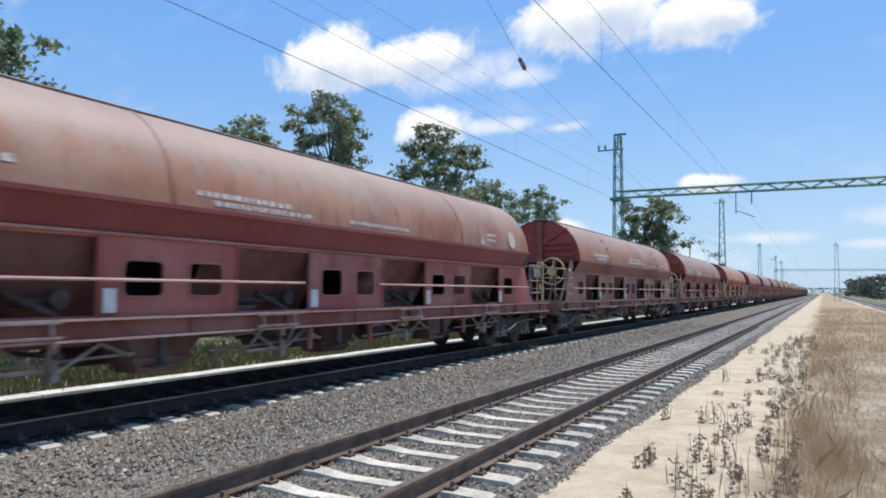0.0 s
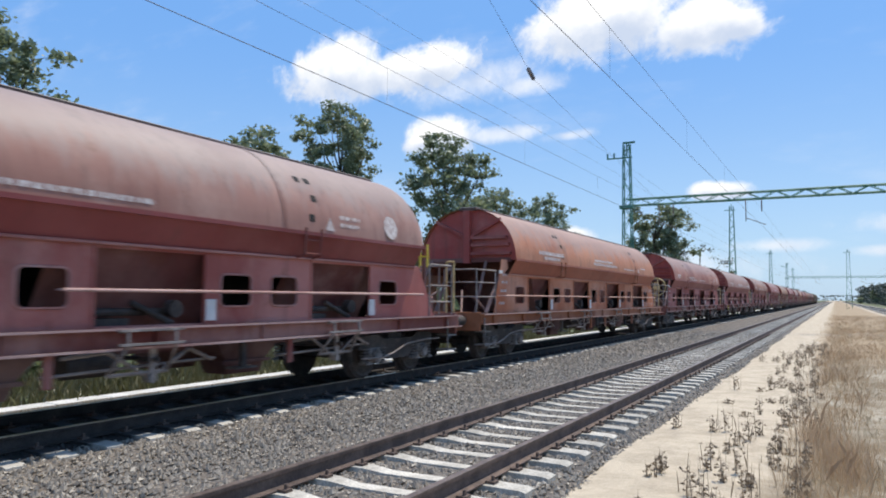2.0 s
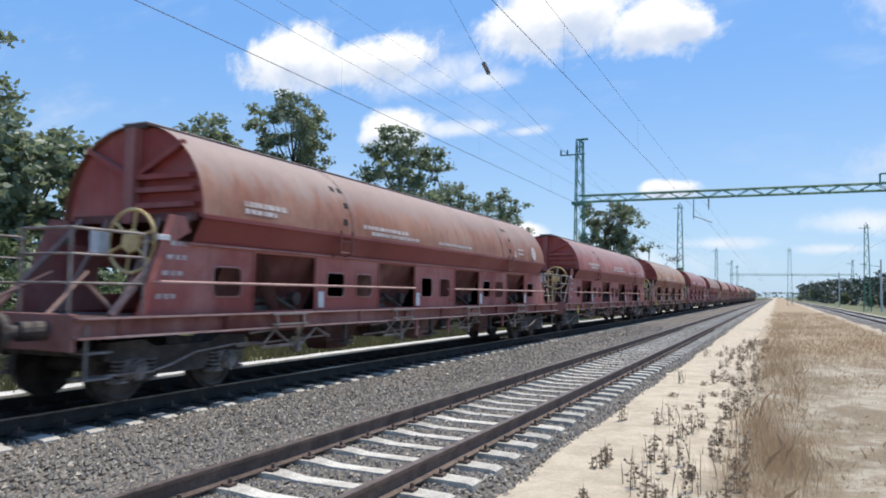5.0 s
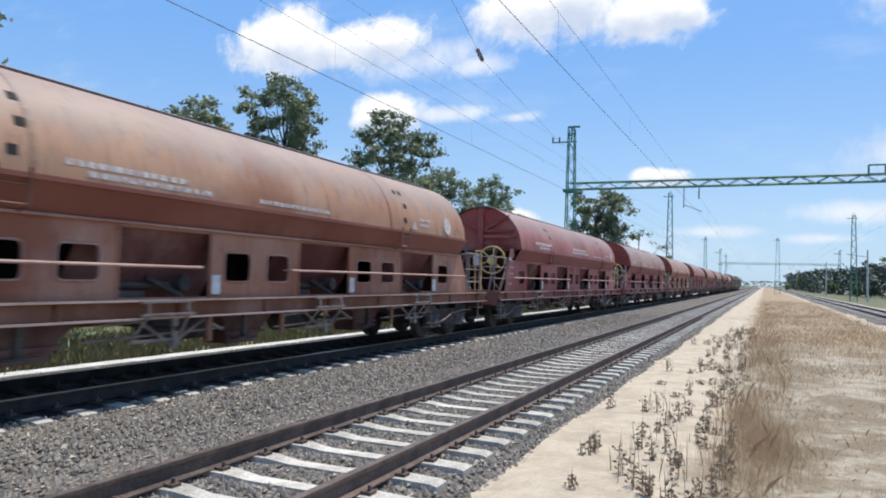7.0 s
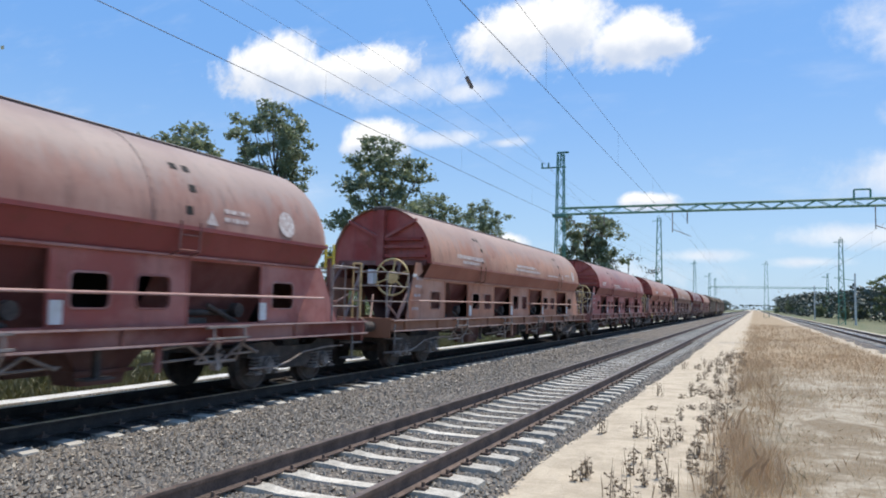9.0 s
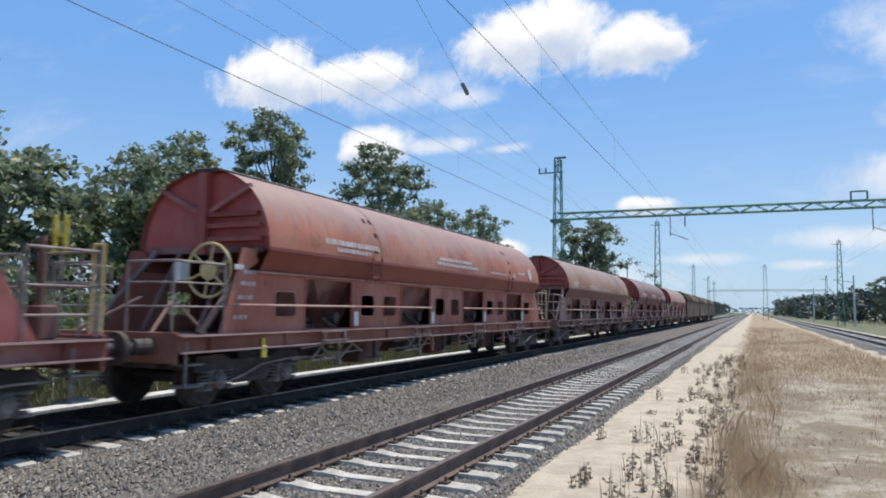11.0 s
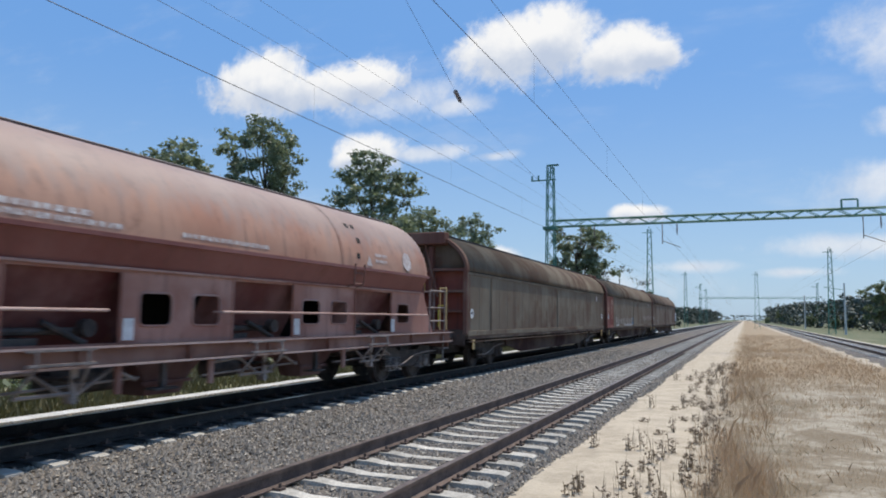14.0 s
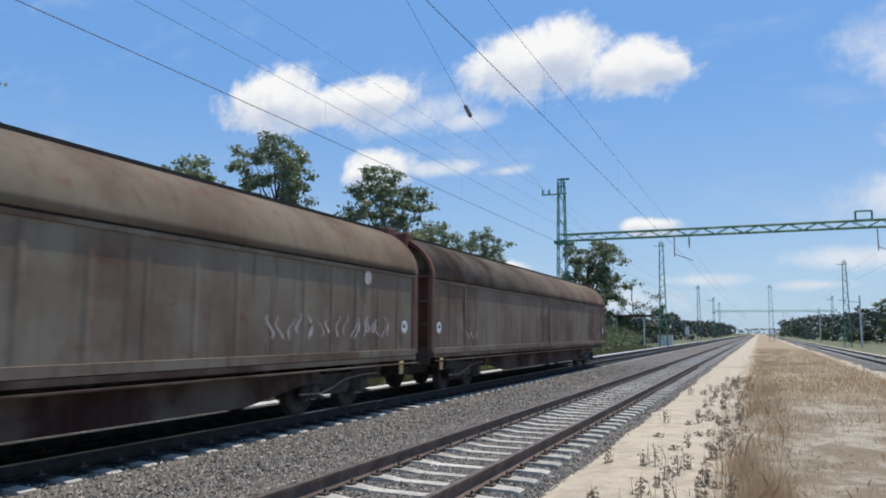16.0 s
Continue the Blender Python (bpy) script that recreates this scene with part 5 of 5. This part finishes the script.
def blades(rng, xs, ys, zs, height, width, lean=0.35):
    n = len(xs)
    h = height * rng.uniform(0.5, 1.3, n)
    a = rng.uniform(0, 6.28, n)
    w = width * rng.uniform(0.6, 1.4, n)
    dx, dy = rng.normal(0, lean, n) * h, rng.normal(0, lean, n) * h
    base = np.stack([xs, ys, zs], 1)
    side = np.stack([np.cos(a) * w, np.sin(a) * w, np.zeros(n)], 1)
    mid = base + np.stack([dx * 0.35, dy * 0.35, h * 0.6], 1)
    tip = base + np.stack([dx, dy, h], 1)
    v = np.stack([base - side, base + side, mid + side * 0.7, tip, mid - side * 0.7], 1).reshape(-1, 3)
    return v, np.arange(5 * n).reshape(-1, 5)


def grass_field(name, label, mat, seed, x0, x1, y0, y1, patches, per, height, width, spot, z=GROUND, lean=0.35):
    rng = np.random.default_rng(seed)
    px = rng.uniform(x0, x1, patches)
    py = np.maximum(y0 + (y1 - y0) * rng.uniform(0, 1, patches) ** 1.6 + rng.normal(0, 0.06 * (y1 - y0), patches), 5.5)
    cx, cy = np.repeat(px, per), np.repeat(py, per)
    hs = np.repeat(rng.uniform(0.5, 1.3, patches), per)
    x = cx + rng.normal(0, spot, len(cx))
    y = cy + rng.normal(0, spot, len(cy))
    v, f = blades(rng, x, y, np.full(len(x), z), height, width, lean)
    v[:, 2] = z + (v[:, 2] - z) * np.repeat(hs, 5)
    ob = new(name, raw_mesh(name, v.tolist(), f.tolist(), mat))
    return tagged(ob, label, "grass", kind="stuff")


# ---- overhead line ----
def lattice_mast_bm(h, wide, top, lo=0.0):
    """Two pairs of angle legs that taper, laced with zigzag bars."""
    bm = bmesh.new()
    n = max(8, int(h / 0.75))
    for sx in (-1, 1):
        for sy in (-1, 1):
            tube(bm, (sx * wide / 2, sy * wide / 2, lo), (sx * top / 2, sy * top / 2, h), 0.045, 4)
    for k in range(n):
        z0, z1 = lo + (h - lo) * k / n, lo + (h - lo) * (k + 1) / n
        w0, w1 = wide + (top - wide) * k / n, wide + (top - wide) * (k + 1) / n
        f = 1 if k % 2 else -1
        for s in (-1, 1):
            tube(bm, (f * w0 / 2, s * w0 / 2, z0), (-f * w1 / 2, s * w1 / 2, z1), 0.022, 4)
            tube(bm, (s * w0 / 2, f * w0 / 2, z0), (s * w1 / 2, -f * w1 / 2, z1), 0.022, 4)
    return bm


def beam_bm(x0, x1, z, high=0.42, deep=0.5):
    bm = bmesh.new()
    for dz in (0, high):
        for dy in (-deep / 2, deep / 2):
            tube(bm, (x0, dy, z + dz), (x1, dy, z + dz), 0.045, 4)
    n = int((x1 - x0) / 0.8)
    for k in range(n):
        a, b = x0 + (x1 - x0) * k / n, x0 + (x1 - x0) * (k + 1) / n
        f = k % 2
        for dy in (-deep / 2, deep / 2):
            tube(bm, (a, dy, z + (high if f else 0)), (b, dy, z + (0 if f else high)), 0.024, 4)
        for dz in (0, high):
            tube(bm, (a, (deep if f else -deep) / 2, z + dz), (b, (-deep if f else deep) / 2, z + dz), 0.02, 4)
    return bm


def insulator_bm(a, b, discs=5):
    bm = bmesh.new()
    a, b = Vector(a), Vector(b)
    tube(bm, a, b, 0.02, 6)
    for k in range(discs):
        p, q = a.lerp(b, (k + 0.2) / discs), a.lerp(b, (k + 0.7) / discs)
        tube(bm, p, q, 0.06, 10, 0.035)
    return bm


def build_portal(y, x0, x1, label, bracket):
    root = thing("catenary_portal", label, "overhead line portal", "catenary portals", pose(0, y, 0))
    for x, h in ((x0, 11.9), (x1, 11.9)):
        mast = part("mast", lattice_mast_bm(h, 0.72, 0.40, GROUND - 0.1), GREEN_STEEL, root)
        mast.location = (x, 0, 0)
        part("foundation", box(bmesh.new(), -0.6, 0.6, -0.6, 0.6, GROUND - 0.3, GROUND + 0.15, 0.03), PALE_CONCRETE, mast)
        bm = bmesh.new()
        tube(bm, (-1.35, 0, 11.0), (0.35, 0, 11.0), 0.05, 6)
        for dx in (-1.3, -0.85):
            tube(bm, (dx, 0, 11.0), (dx, 0, 11.35), 0.06, 8)
        box(bm, -0.25, 0.55, -0.1, 0.1, 11.95, 12.05)
        tube(bm, (0, 0, 11.0), (0, 0, 12.0), 0.05, 6)
        part("cross_arm", bm, GREEN_STEEL, mast)
        part("bracket_plate", box(bmesh.new(), -0.45, 0.45, -0.4, 0.4, 7.55, 7.75), GREEN_STEEL, mast)
    part("beam", beam_bm(x0, x1, 7.75), GREEN_STEEL, root)
    bm = bmesh.new()
    for bx in bracket:
        pipe(bm, [(bx - 0.42, 0, 8.15), (bx - 0.42, 0, 8.72), (bx + 0.42, 0, 8.72), (bx + 0.42, 0, 8.15)], 0.055, 6)
    part("hoop", bm, GREEN_STEEL, root)
    for x in (NEAR_X, FAR_X, RIGHT_X):
        bm = bmesh.new()
        tube(bm, (x, 0, 7.75), (x, 0, 6.95), 0.03, 6)
        tube(bm, (x - 0.9, 0, 6.6), (x + 0.2, 0, 6.15), 0.025, 6)
        tube(bm, (x - 0.9, 0, 7.75), (x - 0.9, 0, 6.4), 0.03, 6)
        part("steady_arm", bm, GREY_STEEL, root)
        part("insulator", insulator_bm((x, 0, 7.1), (x, 0, 7.6)), PORCELAIN, root)


def wire_curve(name, label, points, r=0.008):
    cu = bpy.data.curves.new(name, "CURVE")
    cu.dimensions, cu.bevel_depth, cu.bevel_resolution = "3D", r, 1
    sp = cu.splines.new("POLY")
    sp.points.add(len(points) - 1)
    for p, q in zip(sp.points, points):
        p.co = (*q, 1)
    cu.materials.append(CABLE)
    return tagged(new(name, cu), label, "cable", "overhead wires")


def build_wires():
    spans = [-20.0, 47.8, 115.0, 182.0, 249.0, 316.0, 383.0]
    for x, zc, zm in ((NEAR_X, 5.95, 7.1), (FAR_X, 6.06, 7.05), (RIGHT_X, 6.0, 7.1)):
        wire_curve("contact_wire", "thin dark contact wire over the track", [(x + (0.12 if k % 2 else -0.12), y, zc) for k, y in enumerate(spans)], 0.0075 if x == FAR_X else 0.006)
        pts = []
        for a, b in zip(spans, spans[1:]):
            for k in range(12):
                t = k / 12
                pts.append((x, a + (b - a) * t, zm - 0.55 * 4 * t * (1 - t) * 0.25))
        wire_curve("messenger_wire", "thin dark carrying wire over the track", pts, 0.0045)
        for a, b in zip(spans[:3], spans[1:4]):
            for k in range(1, 8):
                t = k / 8
                wire_curve("dropper", "hair-thin dropper between the wires", [(x, a + (b - a) * t, zm - 0.14 * 4 * t * (1 - t)), (x, a + (b - a) * t, zc)], 0.002)
    for x, z in ((-13.3, 10.2), (-12.85, 10.9)):
        wire_curve("feeder_wire", "feeder wire on the mast tops", [(x, y, z + dz) for a, b in zip(spans, spans[1:]) for y, dz in ((a, 0.2), ((a + b) / 2, -0.15))], 0.0045)
    wire_curve("feeder_wire", "slanting stay wire with an insulator", [(-5.6, 9.0, 8.4), (-6.7, 16.9, 7.35)], 0.0045)
    ob = new("insulator", as_mesh("insulator", insulator_bm((-6.68, 16.75, 7.36), (-6.76, 17.35, 7.26)), GREY_STEEL))
    tagged(ob, "dusty grey insulator hanging in a stay wire", "insulator")
    wire_curve("feeder_wire", "slanting stay wire with an insulator", [(-6.755, 17.3, 7.268), (-9.0, 47.8, 6.9)], 0.004)


def build_mast(x, y, h, wide, label):
    root = thing("line_mast", label, "mast", "line masts", pose(x, y, 0))
    part("shaft", lattice_mast_bm(h, wide, wide * 0.45, GROUND - 0.1), GREEN_STEEL, root)
    bm = bmesh.new()
    tube(bm, (-0.9, 0, h - 0.5), (0.5, 0, h - 0.5), 0.045, 6)
    tube(bm, (0, 0, h - 0.6), (0, 0, h + 0.3), 0.04, 6)
    part("cross_arm", bm, GREEN_STEEL, root)


def build_pole(x, y, h, label):
    root = thing("line_pole", label, "pole", "line poles", pose(x, y, 0))
    part("shaft", tube(bmesh.new(), (0, 0, GROUND - 0.1), (0, 0, h), 0.16, 10, 0.10), PALE_CONCRETE, root)
    part("cross_arm", tube(bmesh.new(), (0, 0, h - 1.0), (-2.6, 0, h - 0.6), 0.04, 6), GREEN_STEEL, root)


# ---- the place ----
build_ground()
build_track(NEAR_X, 0.4, DULL_TOP, "railway track on pale concrete sleepers with dull brown rails", -20, 420, 190)
build_track(FAR_X, 0.43, RAIL_TOP, "railway track with polished rails on concrete sleepers under the train", -20, 420, 190)
build_track(RIGHT_X, 0.1, RAIL_TOP, "side track on pale ballast beyond the dry meadow", 28, 420, 60)
stones()
build_portal(47.8, -12.0, 19.0, "green lattice steel portal spanning the tracks", (5.85,))
build_portal(228.0, -12.0, 19.0, "distant green lattice portal across the tracks", ())
build_wires()
build_mast(-11.7, 101, 13.8, 1.0, "tall thin lattice mast beyond the portal")
build_mast(2.6, 176, 12.2, 1.1, "slender lattice mast far down the line")
build_mast(11.4, 116, 11.9, 0.9, "green lattice mast beside the side track")
build_mast(-11.9, 168, 11.9, 0.8, "distant lattice mast beside the line")
build_mast(-12.0, 262, 11.9, 0.8, "distant lattice mast beside the line")
build_pole(13.2, 117, 7.0, "pale concrete pole beside the side track")
build_pole(12.4, 180, 7.2, "pale concrete pole far down the side track")

cabinet = thing("relay_cabinet", "white lineside equipment cabinet on the green verge", "cabinet", "", pose(-13.4, 118, GROUND))
part("body", box(bmesh.new(), -1.1, 1.1, -0.5, 0.5, 0.0, 1.5, 0.03), WHITE_PLATE, cabinet)
part("lid", box(bmesh.new(), -1.2, 1.2, -0.6, 0.6, 1.5, 1.6, 0.02), PALE_CONCRETE, cabinet)
signal = thing("line_signal", "small white backed signal on a post", "signal", "", pose(-11.6, 135, GROUND))
part("post", tube(bmesh.new(), (0, 0, 0), (0, 0, 2.6), 0.06, 8), GREY_STEEL, signal)
part("board", box(bmesh.new(), -0.35, 0.35, -0.06, 0.0, 1.6, 3.0, 0.02), WHITE_PLATE, signal)

# ---- trees ----
AIRY = [tree_parts(11, 14.0, 4.0, 0.25, 135, 72, 0.15), tree_parts(23, 13.6, 4.1, 0.25, 140, 72, 0.15), tree_parts(37, 12.6, 4.0, 0.22, 135, 72, 0.15), tree_parts(29, 16.3, 3.7, 0.52, 140, 75, 0.14, lean=0.4)]
DENSE = [tree_parts(5, 12.5, 4.6, 0.12, 120, 80, 0.2, mat=LEAF_DARK), tree_parts(8, 7.5, 4.2, 0.05, 110, 90, 0.16, 0.14), tree_parts(9, 7.0, 3.9, 0.05, 110, 90, 0.16, 0.14, mat=LEAF_DARK)]
WILLOW = tree_parts(41, 14.6, 4.6, 0.15, 140, 100, 0.2, 0.3, droop=1.6)
BARE = tree_parts(51, 10.0, 4.5, 0.2, 50, 26, 0.13, 0.16, mat=LEAF_BARE)
SPIRE = tree_parts(61, 7.0, 1.5, 0.05, 60, 80, 0.16, 0.12, mat=LEAF_DARK)
L_AIRY, L_DENSE = "tall airy grey-green tree behind the railway", "dense green tree behind the railway"
for k, (x, y, s, kind) in enumerate(((-31, 17.5, 1.0, 0), (-30.6, 40.6, 0.97, 3), (-28, 26.5, 0.8, 2), (-30, 56.0, 1.26, 1), (-29.5, 66, 1.08, 2), (-28.5, 77, 1.0, 0), (-30, 31.5, 0.92, 1))):
    place_tree(AIRY[kind], L_AIRY, x, y, s, 70 * k + 20, group="trees behind the railway")
for k, (x, y, s) in enumerate(((-25, 18, 1.1), (-25, 24, 1.05), (-25, 14, 1.0), (-24, 31, 0.75), (-28.5, 33.5, 1.38), (-26, 44, 0.8), (-22, 9, 0.6), (-21, 12.5, 0.55), (-27, 58, 0.9), (-27, 72, 1.0), (-25, 86, 1.0), (-24, 100, 0.9), (-20, 112, 0.7), (-19, 124, 0.6), (-18, 138, 0.6))):
    place_tree(DENSE[1 + k % 2], "low dense green tree behind the railway", x, y, s, 50 * k, group="trees behind the railway")
place_tree(WILLOW, "broad drooping green tree beyond the portal mast", -21.8, 103, 1.15, 30)
place_tree(BARE, "nearly bare pale tree beside the line", -19.0, 122, 1.15, 10)
place_tree(SPIRE, "small dark conifer beside the line", -15.6, 132, 1.1, 0)
for k in range(16):
    place_tree(DENSE[k % 3], "distant green tree along the line", -20 - 2.2 * k * random.random() - 2, 150 + 17 * k, random.uniform(0.45, 0.75), 40 * k, group="distant trees along the line")
for k, (x, y, s) in enumerate(((21, 138, 0.72), (26, 142, 0.8), (31, 138, 0.85), (25, 158, 0.6), (17.5, 172, 0.42), (16, 215, 0.5), (20, 240, 0.55), (16, 270, 0.5), (24, 200, 0.5), (14, 330, 0.55), (10, 380, 0.5), (30, 180, 0.7), (36, 150, 0.8))):
    place_tree(DENSE[k % 3], "green tree beyond the side track", x, y, s, 33 * k, group="trees beyond the side track")



def far_wood(name, label, rows, seed, mat, dense=1.6, per=26, leaf=0.42, big=1.5):
    """A belt of distant trees, uneven on top: rows of x, y, length along y, height."""
    rng = np.random.default_rng(seed)
    c, r = [], []
    for x, y, long, h in rows:
        n = int(long * dense)
        for _ in range(n):
            yy, zz = y + rng.uniform(0, long), h * rng.uniform(0, 1) ** 0.8
            top = h * (0.72 + 0.28 * noise.noise((yy * 0.12, x, 3)))
            c.append((x + rng.normal(0, 2.0), yy, GROUND + min(zz, top)))
            r.append(rng.uniform(0.4 * big, big))
    v, f = leaf_cloud(rng, np.array(c), np.array(r), per, leaf)
    tagged(new(name, raw_mesh(name, v.tolist(), f.tolist(), mat)), label, "woodland", kind="stuff")


far_wood("far_wood", "dark green belt of distant trees along the line", ((-19, 112, 60, 5.0), (-21, 170, 90, 6.5), (-20, 260, 160, 7.5), (-22, 420, 260, 9.0)) + tuple((x, 880 + 20 * (x % 3), 8, 9.0) for x in range(-90, 130, 5)), 71, FAR_LEAF)
far_wood("far_wood", "dark green belt of distant trees beyond the side track", ((20, 150, 85, 8.0), (27, 140, 90, 9.0), (36, 120, 120, 9.5), (17, 235, 120, 9.0), (17, 350, 160, 10.5), (20, 500, 200, 12.0)), 72, FAR_LEAF)
far_wood("hedge", "low green scrub behind the railway", ((-17.5, 8, 100, 2.0), (-19.5, 5, 110, 3.2)), 73, LEAF_DARK, 3.2, 60, 0.13, 0.9)

shelter = thing("platform_shelter", "open shelter with a dark flat roof on pale posts", "shelter", "", pose(-17.0, 112, GROUND))
part("roof", box(bmesh.new(), -3.2, 2.6, -1.6, 1.6, 4.3, 4.6, 0.03), DARK_STEEL, shelter)
for x in (-2.6, 1.4):
    part("post", tube(bmesh.new(), (x, -1.2, 0), (x, -1.2, 4.3), 0.12, 8), WHITE_PLATE, shelter)

trough = thing("cable_trough", "pale concrete cable trough along the far track", "cable trough", "", pose(-11.42, 0, -0.23), "structure")
lid = as_mesh("trough_lid", box(bmesh.new(), -0.2, 0.2, -0.49, 0.49, 0.0, 0.05, 0.008), PALE_CONCRETE)
for k in range(110):
    ob = part("trough_lid", lid, None, trough)
    ob.matrix_basis = pose(random.uniform(-0.01, 0.01), 1.0 * k - 3, random.uniform(-0.004, 0.004), 0, 0, random.uniform(-0.5, 0.5))
part("trough_run", box(bmesh.new(), -0.2, 0.2, 106.6, 420, 0.0, 0.05), PALE_CONCRETE, trough)

# ---- low growth ----
grass_field("verge_grass", "rough green and yellow grass behind the far track", GREEN_GRASS, 2, -16.5, -12.0, 1, 90, 2600, 12, 0.36, 0.018, 0.25)
grass_field("dry_grass", "tall dry straw-coloured grass", DRY_GRASS, 3, -0.42, 0.25, 6.3, 12, 24, 110, 0.36, 0.0018, 0.13, GROUND + 0.02, 0.3)
grass_field("dry_grass", "patches of dry brown grass", DRY_GRASS, 13, -0.3, 4.8, 8, 60, 420, 44, 0.14, 0.002, 0.22, GROUND + 0.02, 0.3)
grass_field("dry_grass", "ragged edge of brown dry grass along the sand", DRY_GRASS, 15, -0.55, 0.35, 9, 30, 75, 46, 0.26, 0.0025, 0.14, GROUND + 0.02, 0.25)
grass_field("dry_grass", "band of tall brown dry grass", DRY_GRASS, 14, -0.4, 5.0, 24, 95, 1000, 26, 0.19, 0.0042, 0.34, GROUND + 0.02, 0.3)
grass_field("short_dry_grass", "short bleached grass on bare soil", PALE_GRASS, 4, -0.3, 5.0, 4, 60, 5200, 11, 0.075, 0.0024, 0.12, GROUND + 0.02, 0.7)


def weed_mesh(seed, h):
    rng = np.random.default_rng(seed)
    n = 7
    v, f = blades(rng, rng.normal(0, 0.05, n), rng.normal(0, 0.05, n), np.zeros(n), h, 0.0055, 0.07)
    c, r = rng.normal(0, 0.045, (22, 3)), np.full(22, 0.026)
    c[:, 2] = np.abs(rng.uniform(0, 0.85, 22)) * h
    lv, lf = leaf_cloud(rng, c, r, 8, 0.014)
    return raw_mesh("stem", v.tolist(), f.tolist(), WEED), raw_mesh("foliage", lv.tolist(), lf.tolist(), WEED)


WEEDS = [weed_mesh(k, h) for k, h in enumerate((0.22, 0.34, 0.16, 0.42, 0.28))]
spots = [(-1.23, 9.56), (-1.73, 8.12), (-0.86, 13.19)] + [(random.uniform(-1.35, -0.3), 6.4 + 26 * random.random() ** 1.25) for _ in range(105)] + [(random.uniform(-2.1, -1.2), 6.4 + 20 * random.random()) for _ in range(18)]
for k, (x, y) in enumerate(spots):
    ob = thing("weed", "dead brown weed on the sand", "weed", "weeds on the sand", pose(x, y, GROUND - 0.01, 0, 0, 67 * k))
    stalks, leaves = WEEDS[k % 5]
    tagged(part("stem", stalks, None, ob), kind="stuff")
    tagged(part("foliage", leaves, None, ob), kind="stuff")

# ---- the train ----
ORANGE, MAROON, RUST, SALMON, GREYED, BRICK, BROWN, WINE = (0.56, 0.23, 0.115), (0.42, 0.145, 0.125), (0.41, 0.195, 0.118), (0.53, 0.28, 0.18), (0.41, 0.225, 0.175), (0.43, 0.165, 0.11), (0.40, 0.205, 0.115), (0.21, 0.05, 0.043)
EMBER, UMBER, TAN = (0.50, 0.185, 0.105), (0.245, 0.135, 0.105), (0.50, 0.27, 0.15)
HOPPERS = [
    (RUST, MAROON, 1), (RUST, GREYED, 1), (GREYED, MAROON, 1), (ORANGE, ORANGE, 0), (BRICK, MAROON, 1), (GREYED, MAROON, 0), (RUST, MAROON, 1), (MAROON, MAROON, 1), (TAN, RUST, 1),
    (MAROON, MAROON, 1), (GREYED, MAROON, 1), (SALMON, SALMON, 1), (MAROON, MAROON, 1), (EMBER, BRICK, 1), (BROWN, UMBER, 0), (WINE, (0.17, 0.046, 0.04), 1), (SALMON, GREYED, 0)]
WORDS = {EMBER: "faded red-orange", TAN: "rusty tan", WINE: "dark wine-red", BROWN: "faded red-brown", BRICK: "dull brick-red", ORANGE: "faded orange", MAROON: "dull maroon", RUST: "rust-brown", SALMON: "faded salmon-orange", GREYED: "greyed pinkish-brown"}
TRAIN = []
for n, (top, side, wheel) in enumerate(HOPPERS):
    w = build_hopper(f"{WORDS[top]} bogie hopper wagon with a rounded roof" + (", yellow brake wheel" if wheel else ""), top, side, bool(wheel), n not in (0, 5, 14), n != 3, n % 2, lever=n in (5, 7, 8, 13, 16))
    if n == 3:
        for y0, y1, z0, z1, seed, count in ((7.5, 8.95, 1.75, 2.15, 3, 9), (7.6, 9.0, 1.26, 1.46, 4, 8)):
            spray = part("graffiti", as_mesh("graffiti", scrawl_bm(y0, y1, z0, z1, seed, count), WHITE_MARK), None, w, "pale sprayed scrawl")
            spray["kind"] = "stuff"
            spray.location = (-0.194, 0, 0)
    TRAIN.append((w, FIRST + PITCH * n))
RED_PANEL = (0.36, 0.145, 0.115)
BARS = [(0.2, 0.5, 2.38, 2.46), (0.2, 0.85, 2.2, 2.28), (0.2, 0.8, 2.06, 2.15), (0.18, 0.6, 1.92, 1.98), (1.3, 2.1, 2.62, 2.74), (1.35, 2.15, 2.46, 2.58)] + [(1.55, 1.85, 1.58 + 0.14 * k, 1.66 + 0.14 * k) for k in range(6)]
CHROME = (3.23, 10.67, 1.0, 5)
for n, (rear, colour, scrawls, signs) in enumerate((
        (398.1, (0.235, 0.195, 0.145), (), ((LONG - 2.3, 2.7, 0.16),)),
        (421.9, (0.245, 0.20, 0.15), ((16.9, 21.4, 1.45, 1.95, 18),), ((LONG - 2.5, 2.75, 0.15),)),
        (445.5, (0.235, 0.185, 0.145), ((2.4, 3.4, 1.4, 1.7, 3),), ()))):
    w = build_van("grimy dark brown sliding-wall wagon with an arched roof" + (" and pale graffiti" if n == 1 else ""), colour, scrawls, signs, RED_PANEL if n == 1 else None, BARS if n == 1 else (), CHROME if n == 1 else ())
    TRAIN.append((w, rear - LONG))


def motions():
    """The train runs by at a steady speed; its wheels turn."""
    for w, y0 in TRAIN:
        walk(w, [(t, pose(FAR_X, y0 - SPEED * t, 0)) for t in TIMES])
        for bogie in w.children:
            if not bogie.name.startswith("bogie"):
                continue
            for ws in bogie.children:
                if not ws.name.startswith("wheelset"):
                    continue
                y = ws.location.y
                walk(ws, [(k * 0.2, pose(0, y, 0.46, 80 * k, 0, 0)) for k in range(81)])


motions()
